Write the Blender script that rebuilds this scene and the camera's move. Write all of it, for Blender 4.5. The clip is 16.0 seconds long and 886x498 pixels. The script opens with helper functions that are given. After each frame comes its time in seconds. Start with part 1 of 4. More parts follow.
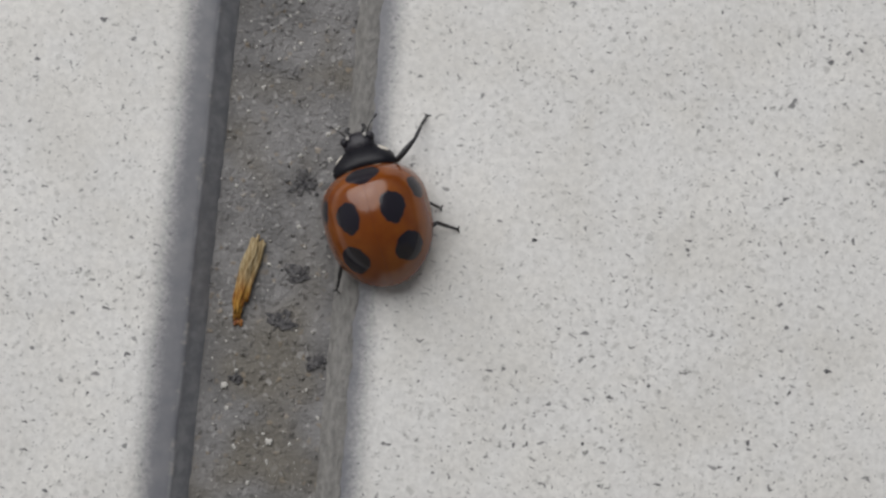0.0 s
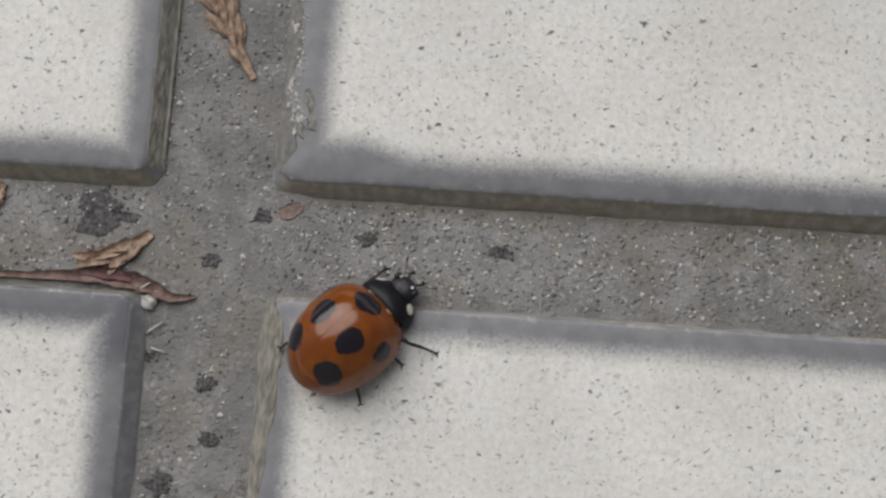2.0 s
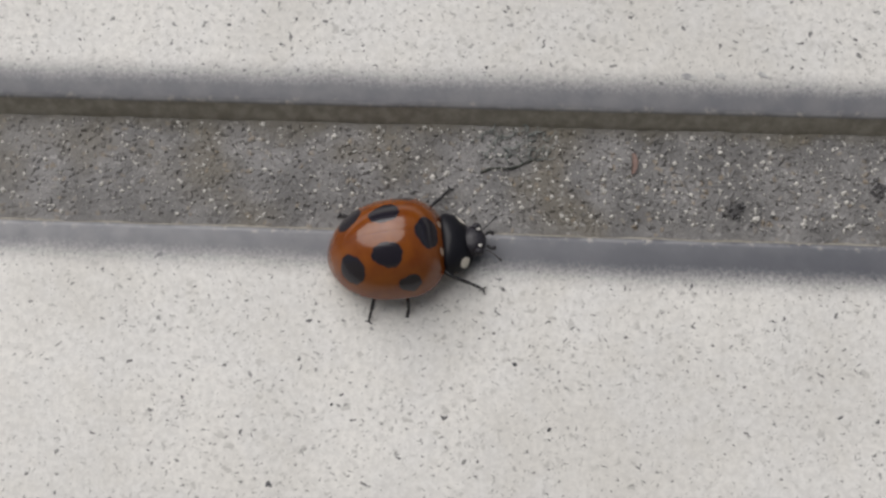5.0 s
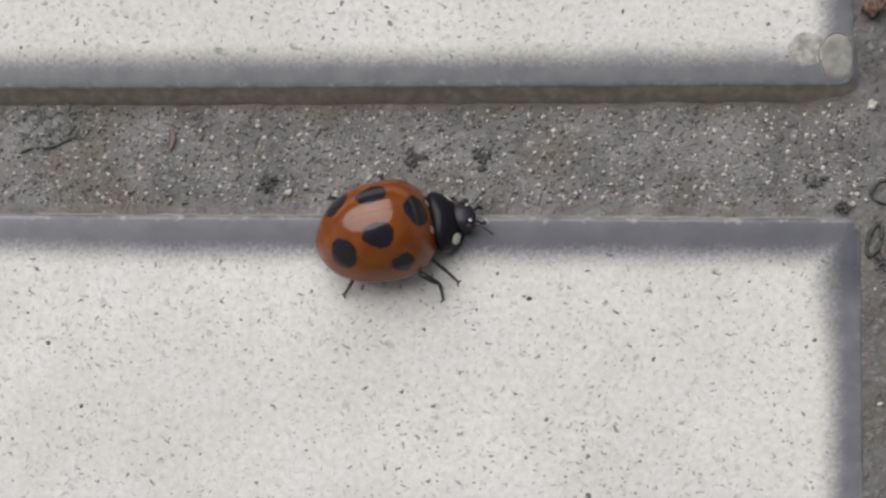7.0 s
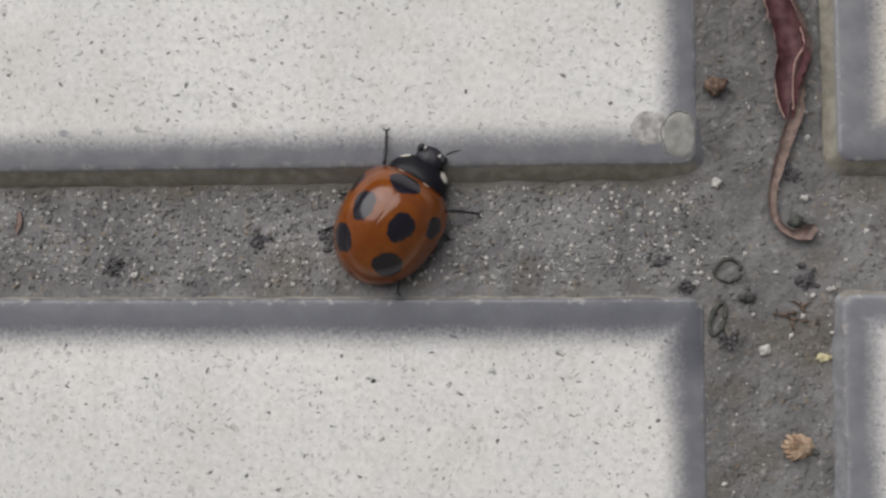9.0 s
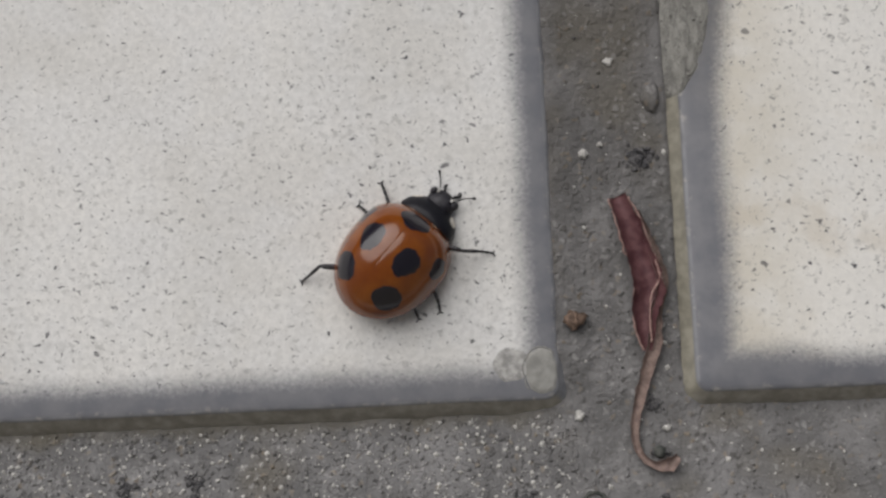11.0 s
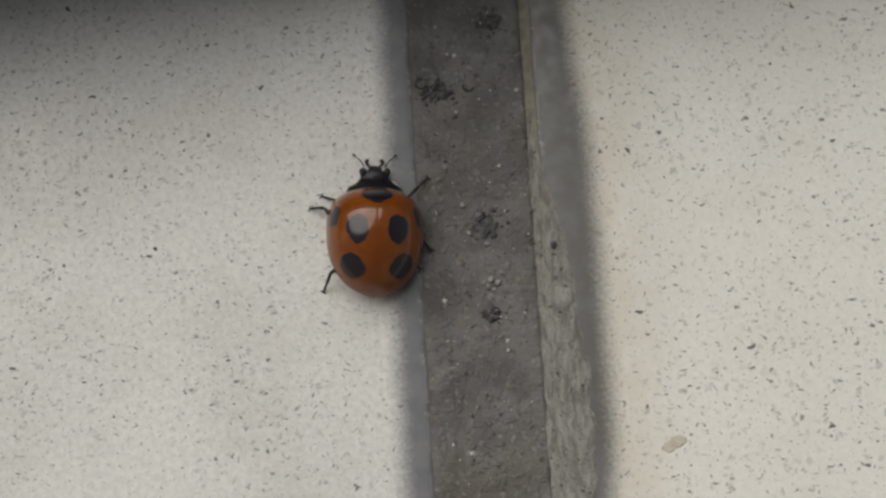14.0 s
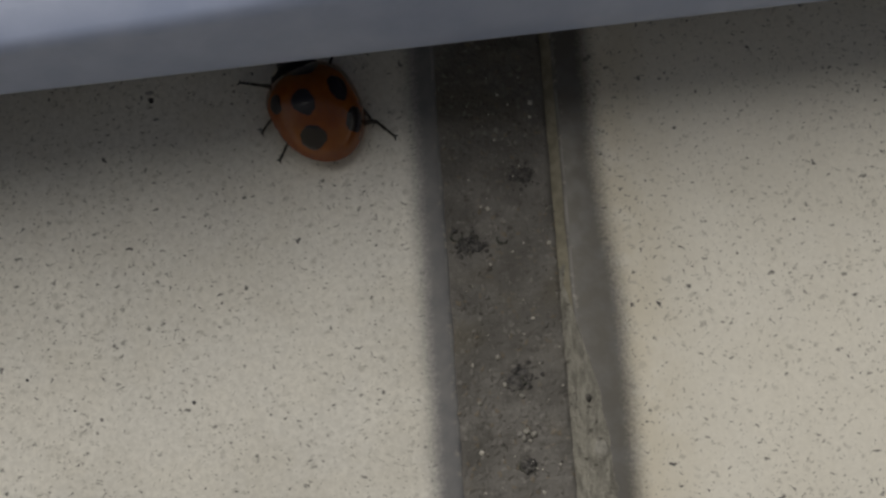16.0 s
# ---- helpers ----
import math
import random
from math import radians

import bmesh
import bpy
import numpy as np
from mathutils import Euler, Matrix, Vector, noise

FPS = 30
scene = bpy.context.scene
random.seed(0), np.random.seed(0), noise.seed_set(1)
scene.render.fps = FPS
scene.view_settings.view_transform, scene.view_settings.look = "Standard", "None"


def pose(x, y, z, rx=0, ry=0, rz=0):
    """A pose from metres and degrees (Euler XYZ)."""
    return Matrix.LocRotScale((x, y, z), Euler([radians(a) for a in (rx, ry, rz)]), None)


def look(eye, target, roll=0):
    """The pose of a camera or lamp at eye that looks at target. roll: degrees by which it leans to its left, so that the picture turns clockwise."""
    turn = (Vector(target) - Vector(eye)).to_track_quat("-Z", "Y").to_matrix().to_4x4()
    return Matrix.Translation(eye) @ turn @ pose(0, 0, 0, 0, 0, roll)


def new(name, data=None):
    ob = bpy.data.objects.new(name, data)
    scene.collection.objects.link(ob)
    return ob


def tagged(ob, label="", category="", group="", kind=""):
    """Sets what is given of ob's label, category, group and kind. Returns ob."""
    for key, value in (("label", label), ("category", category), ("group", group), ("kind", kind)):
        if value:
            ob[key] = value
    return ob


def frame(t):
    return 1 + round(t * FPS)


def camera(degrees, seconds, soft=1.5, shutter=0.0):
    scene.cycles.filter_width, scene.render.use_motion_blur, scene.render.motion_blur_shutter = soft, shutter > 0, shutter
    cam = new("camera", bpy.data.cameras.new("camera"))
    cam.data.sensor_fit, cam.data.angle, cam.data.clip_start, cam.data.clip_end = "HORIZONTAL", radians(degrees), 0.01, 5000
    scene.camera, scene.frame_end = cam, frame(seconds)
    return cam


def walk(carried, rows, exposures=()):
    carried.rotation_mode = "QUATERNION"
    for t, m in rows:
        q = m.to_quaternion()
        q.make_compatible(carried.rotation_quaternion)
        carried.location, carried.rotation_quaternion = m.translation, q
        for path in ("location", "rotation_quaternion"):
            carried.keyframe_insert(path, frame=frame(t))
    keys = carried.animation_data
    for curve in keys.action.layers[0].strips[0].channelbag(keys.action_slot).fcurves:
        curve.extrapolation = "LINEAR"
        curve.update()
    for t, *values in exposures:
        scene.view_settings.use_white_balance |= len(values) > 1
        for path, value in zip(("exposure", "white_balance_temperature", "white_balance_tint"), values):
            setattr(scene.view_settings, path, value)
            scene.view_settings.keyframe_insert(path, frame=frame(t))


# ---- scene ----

MM = 0.001

# ---------------------------------------------------------------- camera and its walk
cam = camera(39.8, 16.0, soft=2.6)
# seconds, then eye in millimetres and turn in degrees
PATH = [
    (0.0, 5.42, -37.28, 63.31, 6.81, -0.96, 4.50),
    (0.5, 6.33, -30.15, 65.35, 7.65, 1.19, 5.07),
    (1.0, 7.56, -19.60, 66.49, 6.78, 0.88, 4.59),
    (1.5, 10.23, -11.83, 66.57, 5.96, 1.32, 4.20),
    (2.0, 12.51, -5.64, 67.75, 7.92, 1.39, 3.91),
    (2.5, 13.55, -7.05, 67.02, 8.26, 1.05, 3.91),
    (3.0, 17.40, -7.41, 66.26, 6.76, 1.28, 3.84),
    (3.5, 25.91, -9.11, 66.46, 7.04, 1.60, 2.62),
    (4.0, 33.84, -8.93, 66.05, 6.97, 0.82, 2.01),
    (4.5, 40.61, -8.82, 65.74, 6.98, 0.51, 1.82),
    (7.0, 74.58, -5.47, 65.31, 3.26, 2.95, 0.30),
    (7.5, 81.36, -5.12, 64.48, 3.10, 2.83, -0.24),
    (8.0, 82.20, -4.45, 64.34, 2.93, 2.57, -0.39),
    (8.2, 82.62, -3.76, 64.43, 2.97, 2.99, -0.24),
    (10.3, 83.08, 3.72, 65.44, 4.81, 2.11, -1.39),
    (10.5, 83.85, 5.23, 65.45, 4.34, 0.73, -1.96),
    (11.0, 87.54, 8.45, 65.95, 5.94, 0.60, -2.47),
    (11.5, 92.99, 11.48, 66.28, 6.18, 0.17, -3.12),
    (12.0, 94.55, 15.25, 66.45, 6.19, 0.39, -3.01),
    (12.5, 94.99, 23.23, 68.07, 5.57, 0.50, -3.17),
    (13.0, 95.20, 23.66, 68.48, 6.27, 0.46, -3.18),
    (13.5, 95.16, 27.81, 69.20, 5.94, 0.92, -3.41),
    (14.0, 96.46, 31.23, 70.63, 8.31, 2.16, -3.44),
    (14.5, 94.17, 37.21, 71.69, 8.16, 0.97, -3.56),
    (15.0, 93.84, 40.72, 73.27, 8.50, 0.78, -3.86),
    (15.5, 92.56, 39.15, 73.19, 9.54, 0.67, -3.69),
    (16.0, 91.01, 38.49, 73.11, 9.81, -0.75, -3.95),
]
# seconds, stops, kelvin, tint
EXPOSURES = [(0.0, 0.0, 6250, 11), (1.0, 0.08, 6300, 11), (2.0, 0.16, 6400, 11), (2.5, 0.09, 6450, 11), (3.0, 0.10, 6450, 12), (3.5, 0.1, 6400, 12), (4.0, 0.2, 6400, 12), (4.5, 0.2, 6400, 12), (7.0, 0.34, 6350, 12), (8.2, 0.36, 6300, 12), (10.3, -0.12, 6350, 12), (11.0, 0.09, 6350, 12), (11.5, 0.02, 6350, 11),
             (12.0, 0.05, 6400, 10), (12.5, -0.15, 6400, 10), (13.0, -0.12, 6400, 9), (13.5, 0.05, 6450, 9), (14.0, 0.09, 6650, 8), (14.5, 0.25, 6900, 8), (15.0, 0.60, 7000, 8), (15.5, 0.58, 7000, 8), (16.0, -0.26, 7050, 8)]
walk(cam, [(t, pose(x * MM, y * MM, z * MM, a, b, c)) for t, x, y, z, a, b, c in PATH], EXPOSURES)

# ---------------------------------------------------------------- sky and sun
SUN_FROM = Vector((-0.36, 0.64, 0.68)).normalized()
world = bpy.data.worlds.new("overcast_sky")
scene.world = world
world.use_nodes = True
wn = world.node_tree
sky = wn.nodes.new("ShaderNodeTexSky")
sky.sky_type = "NISHITA"
sky.sun_disc = False
sky.sun_elevation = math.asin(SUN_FROM.z)
sky.sun_rotation = math.atan2(SUN_FROM.x, SUN_FROM.y)
sky.air_density, sky.dust_density, sky.ozone_density = 1.0, 2.5, 1.0
back = wn.nodes["Background"]
back.inputs["Strength"].default_value = 0.051
grey = wn.nodes.new("ShaderNodeHueSaturation")
grey.inputs["Saturation"].default_value = 0.30
wn.links.new(sky.outputs["Color"], grey.inputs["Color"])
wn.links.new(grey.outputs["Color"], back.inputs["Color"])
sun_data = bpy.data.lights.new("sun", "SUN")
sun_data.energy, sun_data.angle, sun_data.color = 2.95, radians(76), (1.0, 0.97, 0.92)
sun = new("sun", sun_data)
sun.matrix_world = look(SUN_FROM * 3, (0, 0, 0))


# ---------------------------------------------------------------- node helpers
class Nodes:
    """A material's node tree, with short calls for what the materials below share."""

    def __init__(self, name, rough=0.5, metal=0.0, spec=0.5):
        self.material = bpy.data.materials.new(name)
        self.material.use_nodes = True
        self.tree = self.material.node_tree
        self.shader = self.tree.nodes["Principled BSDF"]
        self.shader.inputs["Roughness"].default_value = rough
        self.shader.inputs["Metallic"].default_value = metal
        self.shader.inputs["Specular IOR Level"].default_value = spec

    def put(self, socket, value):
        if hasattr(value, "is_output"):
            self.tree.links.new(value, socket)
        elif isinstance(value, tuple) and len(value) == 3 and socket.type == "RGBA":
            socket.default_value = (*value, 1.0)
        else:
            socket.default_value = value

    def set(self, name, value):
        self.put(self.shader.inputs[name], value)

    def mm(self):
        """Object coordinates in millimetres."""
        c = self.tree.nodes.new("ShaderNodeTexCoord")
        return self.vec("MULTIPLY", c.outputs["Object"], (1000.0, 1000.0, 1000.0))

    def vec(self, op, a, b=None, out="Vector"):
        n = self.tree.nodes.new("ShaderNodeVectorMath")
        n.operation = op
        self.put(n.inputs[0], a)
        if b is not None:
            self.put(n.inputs[1], b)
        return n.outputs[out]

    def math(self, op, a, b=0.0, clamp=False):
        n = self.tree.nodes.new("ShaderNodeMath")
        n.operation, n.use_clamp = op, clamp
        self.put(n.inputs[0], a)
        self.put(n.inputs[1], b)
        return n.outputs[0]

    def parts(self, v):
        n = self.tree.nodes.new("ShaderNodeSeparateXYZ")
        self.put(n.inputs[0], v)
        return n.outputs

    def span(self, v, lo, hi, a=0.0, b=1.0, smooth=True):
        n = self.tree.nodes.new("ShaderNodeMapRange")
        n.interpolation_type = "SMOOTHSTEP" if smooth else "LINEAR"
        for k, x in enumerate((v, lo, hi, a, b)):
            self.put(n.inputs[k], x)
        return n.outputs[0]

    def noise(self, v, scale, detail=3.0, rough=0.55, out="Fac"):
        n = self.tree.nodes.new("ShaderNodeTexNoise")
        self.put(n.inputs["Vector"], v)
        n.inputs["Scale"].default_value, n.inputs["Detail"].default_value = scale, detail
        n.inputs["Roughness"].default_value = rough
        return n.outputs[out]

    def cells(self, v, scale, out="Distance"):
        n = self.tree.nodes.new("ShaderNodeTexVoronoi")
        n.voronoi_dimensions = "2D"
        self.put(n.inputs["Vector"], v)
        n.inputs["Scale"].default_value = scale
        return n.outputs[out] if isinstance(out, str) else [n.outputs[o] for o in out]

    def mix(self, f, a, b, blend="MIX"):
        n = self.tree.nodes.new("ShaderNodeMix")
        n.data_type, n.blend_type = "RGBA", blend
        self.put(n.inputs[0], f)
        self.put(n.inputs[6], a)
        self.put(n.inputs[7], b)
        return n.outputs[2]

    def random(self):
        return self.tree.nodes.new("ShaderNodeObjectInfo").outputs["Random"]

    def bump(self, height, millimetres, strength=1.0):
        n = self.tree.nodes.new("ShaderNodeBump")
        n.inputs["Strength"].default_value, n.inputs["Distance"].default_value = strength, millimetres * MM
        self.put(n.inputs["Height"], height)
        self.put(self.shader.inputs["Normal"], n.outputs[0])

    def warp(self, v, scale, amount):
        w = self.vec("SUBTRACT", self.noise(v, scale, 2.0, out="Color"), (0.5, 0.5, 0.5))
        return self.vec("ADD", v, self.vec("MULTIPLY", w, (amount, amount, amount)))


# ---------------------------------------------------------------- materials
TILE_X, TILE_Y, PITCH = 92.3, 92.6, 100.0
JOINT_Y = 7.05
# a tile's edge: distance inwards from the rim, and height
RIM = ((-1.02, -3.0), (-0.92, -1.35), (-0.66, -0.98), (-0.27, -0.55), (-0.08, -0.36), (0.0, -0.24), (0.08, -0.17), (0.25, -0.13), (0.6, -0.085), (1.2, -0.035), (2.2, 0.0))


def rim_height(inset):
    return float(np.interp(inset, [r[0] for r in RIM], [r[1] for r in RIM]))



def tile_material(name, warm=0.0, left=0.0):
    """Pale speckled glaze that thins to the blue-grey body along the edges."""
    g = Nodes(name, rough=0.42)
    here = g.mm()
    p = g.vec("ADD", here, g.vec("MULTIPLY", g.random(), (917.0, 533.0, 0.0)))
    x, y, z = g.parts(here)
    dx = g.math("SUBTRACT", TILE_X / 2, g.math("ABSOLUTE", x))
    dy = g.math("SUBTRACT", TILE_Y / 2, g.math("ABSOLUTE", y))
    rim = g.math("MINIMUM", dx, dy)
    rim = g.math("ADD", rim, g.math("MULTIPLY", g.math("SUBTRACT", g.noise(p, 0.25, 2.0), 0.5), 0.45))
    rim = g.math("ADD", rim, g.math("MULTIPLY", g.math("SUBTRACT", g.noise(p, 4.5, 3.0, 0.65), 0.5), 1.0))
    # the dark edge band is drawn wider along the far edge
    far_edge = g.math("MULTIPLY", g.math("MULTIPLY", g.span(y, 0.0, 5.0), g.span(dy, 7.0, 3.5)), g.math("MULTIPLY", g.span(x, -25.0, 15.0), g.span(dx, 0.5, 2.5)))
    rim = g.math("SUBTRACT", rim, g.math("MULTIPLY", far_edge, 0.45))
    if left:
        rim = g.math("SUBTRACT", rim, g.math("MULTIPLY", g.span(x, -38.0, -42.0), left))
    glaze = g.span(rim, 0.80, 2.55)
    cloud = g.noise(p, 0.12, 3.0)
    mottle = g.noise(p, 2.6, 3.0, 0.72)
    cream = g.mix(g.span(cloud, 0.35, 0.65), (0.61, 0.596, 0.562), (0.70, 0.687, 0.655))
    cream = g.mix(g.span(g.noise(p, 0.3, 3.0, 0.6, out="Color"), 0.40, 0.62, 0.0, 0.55), cream, (0.66, 0.657, 0.645))
    cream = g.mix(g.span(mottle, 0.38, 0.64), g.mix(0.27, cream, (0.36, 0.353, 0.34)), cream)
    if warm:
        cream = g.mix(0.4, cream, (0.80, 0.775, 0.715))
        frayed = g.math("MULTIPLY", g.math("MULTIPLY", g.span(y, -32.0, -22.0), g.span(y, 4.0, -8.0)), g.span(x, -30.0, -40.0))
        rim = g.math("SUBTRACT", rim, g.math("ADD", g.math("MULTIPLY", frayed, 0.85), g.math("MULTIPLY", g.span(x, -38.0, -42.0), 0.55)))
        glaze = g.span(rim, 0.80, 2.55)
        edge = g.math("MULTIPLY", g.span(dx, 9.0, 1.5), g.span(g.noise(p, 0.5, 3.0), 0.25, 0.6, 0.35, 1.0))
        cream = g.mix(g.math("MULTIPLY", edge, warm), cream, (0.55, 0.505, 0.415))
        tea = g.math("MULTIPLY", g.span(g.noise(p, 0.22, 4.0, 0.6), 0.50, 0.68), g.span(y, -22.0, -36.0))
        cream = g.mix(g.math("MULTIPLY", tea, 0.35), cream, (0.50, 0.43, 0.33))
    # five kinds of dark specks, each of them bent and drawn out by noise
    crowd = g.span(g.noise(p, 0.07, 2.0), 0.3, 0.7, 0.75, 1.12)
    for scale, warp, share, size, soft, faint, full, drawn, dark in ((1.38, 0.30, 0.50, 0.142, 0.05, 0.5, 1.0, (0.75, 1.9, 1.0), (0.060, 0.062, 0.066)),
                                                                     (1.32, 0.30, 0.40, 0.132, 0.05, 0.4, 1.0, (1.9, 0.8, 1.0), (0.070, 0.071, 0.074)),
                                                                     (1.5, 0.55, 0.60, 0.28, 0.12, 0.14, 0.5, (1.0, 1.2, 1.0), (0.27, 0.265, 0.25)),
                                                                     (2.6, 0.30, 0.55, 0.17, 0.06, 0.25, 0.75, (1.3, 1.0, 1.0), (0.15, 0.149, 0.145)),
                                                                     (0.60, 0.35, 0.30, 0.10, 0.03, 0.6, 1.0, (1.0, 1.4, 1.0), (0.05, 0.05, 0.056))):
        w = g.vec("MULTIPLY", g.warp(g.warp(g.warp(p, 9.0, 0.16), 3.6, warp), 0.9, 1.1), drawn)
        d, col = g.cells(w, scale, ("Distance", "Color"))
        r = g.parts(col)
        keep = g.span(r[0], share, share - 0.02)
        reach = g.math("MULTIPLY", g.math("MULTIPLY", g.span(r[1], 0.0, 1.0, 0.3, 1.0, smooth=False), size), crowd)
        spot = g.math("MULTIPLY", g.span(g.math("SUBTRACT", d, reach), soft * 0.6, -soft), keep)
        cream = g.mix(g.math("MULTIPLY", spot, g.span(r[2], 0.0, 1.0, faint, full, smooth=False)), cream, dark)
    body = g.mix(g.span(g.noise(p, 0.8, 4.0), 0.3, 0.7), (0.138, 0.141, 0.156), (0.178, 0.178, 0.188))
    # shading of the far rim put into the body colour, stronger towards larger x
    far_shade = g.math("MULTIPLY", g.span(dy, 5.0, 2.5), g.math("MULTIPLY", g.span(y, 0.0, 5.0), g.span(x, -25.0, 15.0)))
    body = g.mix(g.math("MULTIPLY", far_shade, g.span(g.noise(p, 0.4, 3.0), 0.25, 0.6, 0.5, 0.95)), body, (0.080, 0.083, 0.098))
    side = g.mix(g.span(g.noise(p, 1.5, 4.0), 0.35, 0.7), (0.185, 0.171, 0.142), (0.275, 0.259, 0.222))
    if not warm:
        # sides that face along x are coloured bluer and darker than those along y
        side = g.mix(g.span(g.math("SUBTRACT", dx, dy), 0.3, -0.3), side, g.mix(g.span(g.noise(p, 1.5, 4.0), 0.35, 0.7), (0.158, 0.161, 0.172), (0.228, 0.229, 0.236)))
    else:
        brown = g.math("MULTIPLY", g.span(y, -34.0, -20.0), g.span(x, -38.0, -42.0))
        body = g.mix(g.math("MULTIPLY", brown, g.span(g.noise(p, 0.6, 3.0), 0.3, 0.6, 0.5, 0.85)), body, (0.095, 0.089, 0.079))
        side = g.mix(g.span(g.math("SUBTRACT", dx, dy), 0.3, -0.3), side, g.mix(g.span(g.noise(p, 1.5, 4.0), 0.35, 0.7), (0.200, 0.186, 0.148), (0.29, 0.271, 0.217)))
    worn = g.mix(g.span(g.noise(p, 2.0, 4.0), 0.55, 0.70), body, (0.30, 0.285, 0.26))
    body = g.mix(g.span(g.math("MINIMUM", dx, dy), 0.5, 0.0), body, worn)
    bare = g.math("MINIMUM", dx, dy)
    line = g.math("MULTIPLY", g.span(g.math("ABSOLUTE", g.math("SUBTRACT", bare, 0.06)), 0.16, 0.04), g.span(g.noise(p, 0.6, 3.0), 0.36, 0.6))
    body = g.mix(g.math("MULTIPLY", line, 0.34), body, (0.34, 0.34, 0.345))
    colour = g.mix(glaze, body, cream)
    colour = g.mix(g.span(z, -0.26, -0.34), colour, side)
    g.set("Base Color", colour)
    g.set("Roughness", g.span(g.noise(p, 1.2, 3.0), 0.3, 0.7, 0.36, 0.55))
    g.bump(g.noise(p, 3.0, 4.0), 0.03, 0.5)
    return g.material


def mortar_material(name, light=0.0):
    """Sandy grey cement with pale grains, pits and dark blotches."""
    g = Nodes(name, rough=0.9, spec=0.25)
    p = g.mm()
    a, b = (0.136, 0.133, 0.131), (0.214, 0.209, 0.206)
    colour = g.mix(g.span(g.noise(p, 0.35, 4.0, 0.6), 0.35, 0.66), a, b)
    colour = g.mix(g.span(g.noise(p, 0.16, 2.0), 0.5, 0.68), colour, (0.150, 0.139, 0.120))
    colour = g.mix(g.math("MULTIPLY", g.span(g.noise(p, 2.4, 4.0, 0.7), 0.56, 0.70), 0.5), colour, (0.07, 0.066, 0.06))
    d, col = g.cells(g.warp(p, 2.2, 0.7), 2.7, ("Distance", "Color"))
    r = g.parts(col)
    grain = g.math("MULTIPLY", g.span(d, 0.46, 0.22), g.span(g.noise(p, 0.5, 2.0), 0.35, 0.6, 0.35, 1.0))
    colour = g.mix(g.math("MULTIPLY", grain, g.span(r[0], 0.72, 0.98, 0.0, 0.55)), colour, (0.38, 0.372, 0.36))
    colour = g.mix(g.math("MULTIPLY", grain, g.span(r[0], 0.25, 0.02, 0.0, 0.8)), colour, (0.085, 0.08, 0.075))
    colour = g.mix(g.math("MULTIPLY", grain, g.math("MULTIPLY", g.span(r[1], 0.86, 0.93), 0.6)), colour, (0.25, 0.20, 0.14))
    fine = g.noise(p, 7.0, 3.0, 0.7)
    colour = g.mix(g.math("MULTIPLY", g.span(fine, 0.55, 0.72), 0.38), colour, (0.10, 0.096, 0.09))
    colour = g.mix(g.math("MULTIPLY", g.span(fine, 0.42, 0.28), 0.45), colour, (0.40, 0.39, 0.37))
    if light:
        colour = g.mix(light, colour, (0.42, 0.41, 0.36))
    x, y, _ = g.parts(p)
    # mortar coloured paler around the left crossing
    pale_left = g.math("MULTIPLY", g.span(x, 45.0, 8.0), g.span(y, -16.0, -4.0))
    colour = g.mix(g.math("MULTIPLY", pale_left, 0.17), colour, (0.34, 0.335, 0.33))
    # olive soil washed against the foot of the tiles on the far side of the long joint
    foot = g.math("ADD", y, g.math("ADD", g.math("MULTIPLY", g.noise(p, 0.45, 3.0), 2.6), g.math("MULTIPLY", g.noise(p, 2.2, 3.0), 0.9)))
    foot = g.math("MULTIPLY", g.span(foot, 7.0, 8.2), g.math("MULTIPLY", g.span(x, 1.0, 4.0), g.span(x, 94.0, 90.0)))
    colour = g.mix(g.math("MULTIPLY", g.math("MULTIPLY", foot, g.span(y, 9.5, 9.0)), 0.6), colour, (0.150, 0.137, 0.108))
    # right joint darkened, more so towards the step: shade put into the mortar colour
    joint_shade = g.math("MULTIPLY", g.span(x, 86.0, 94.0), g.span(g.noise(p, 0.25, 3.0), 0.2, 0.6, 0.5, 1.0))
    colour = g.mix(g.math("MULTIPLY", joint_shade, g.span(y, 4.0, 20.0, 0.10, 0.36)), colour, (0.075, 0.068, 0.062))
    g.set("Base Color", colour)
    relief = g.math("ADD", g.math("MULTIPLY", g.noise(p, 2.5, 5.0, 0.65), 1.0), g.math("MULTIPLY", grain, g.math("MULTIPLY", r[2], 0.45)))
    g.bump(relief, 0.15, 0.85)
    return g.material


def plain(name, colour, other, scale, rough=0.7, spec=0.3, relief=0.05, stretch=(1.0, 1.0, 1.0)):
    g = Nodes(name, rough=rough, spec=spec)
    p = g.vec("MULTIPLY", g.mm(), stretch)
    n = g.noise(p, scale, 4.0, 0.6)
    g.set("Base Color", g.mix(g.span(n, 0.32, 0.68), colour, other))
    g.bump(n, relief, 0.8)
    return g.material


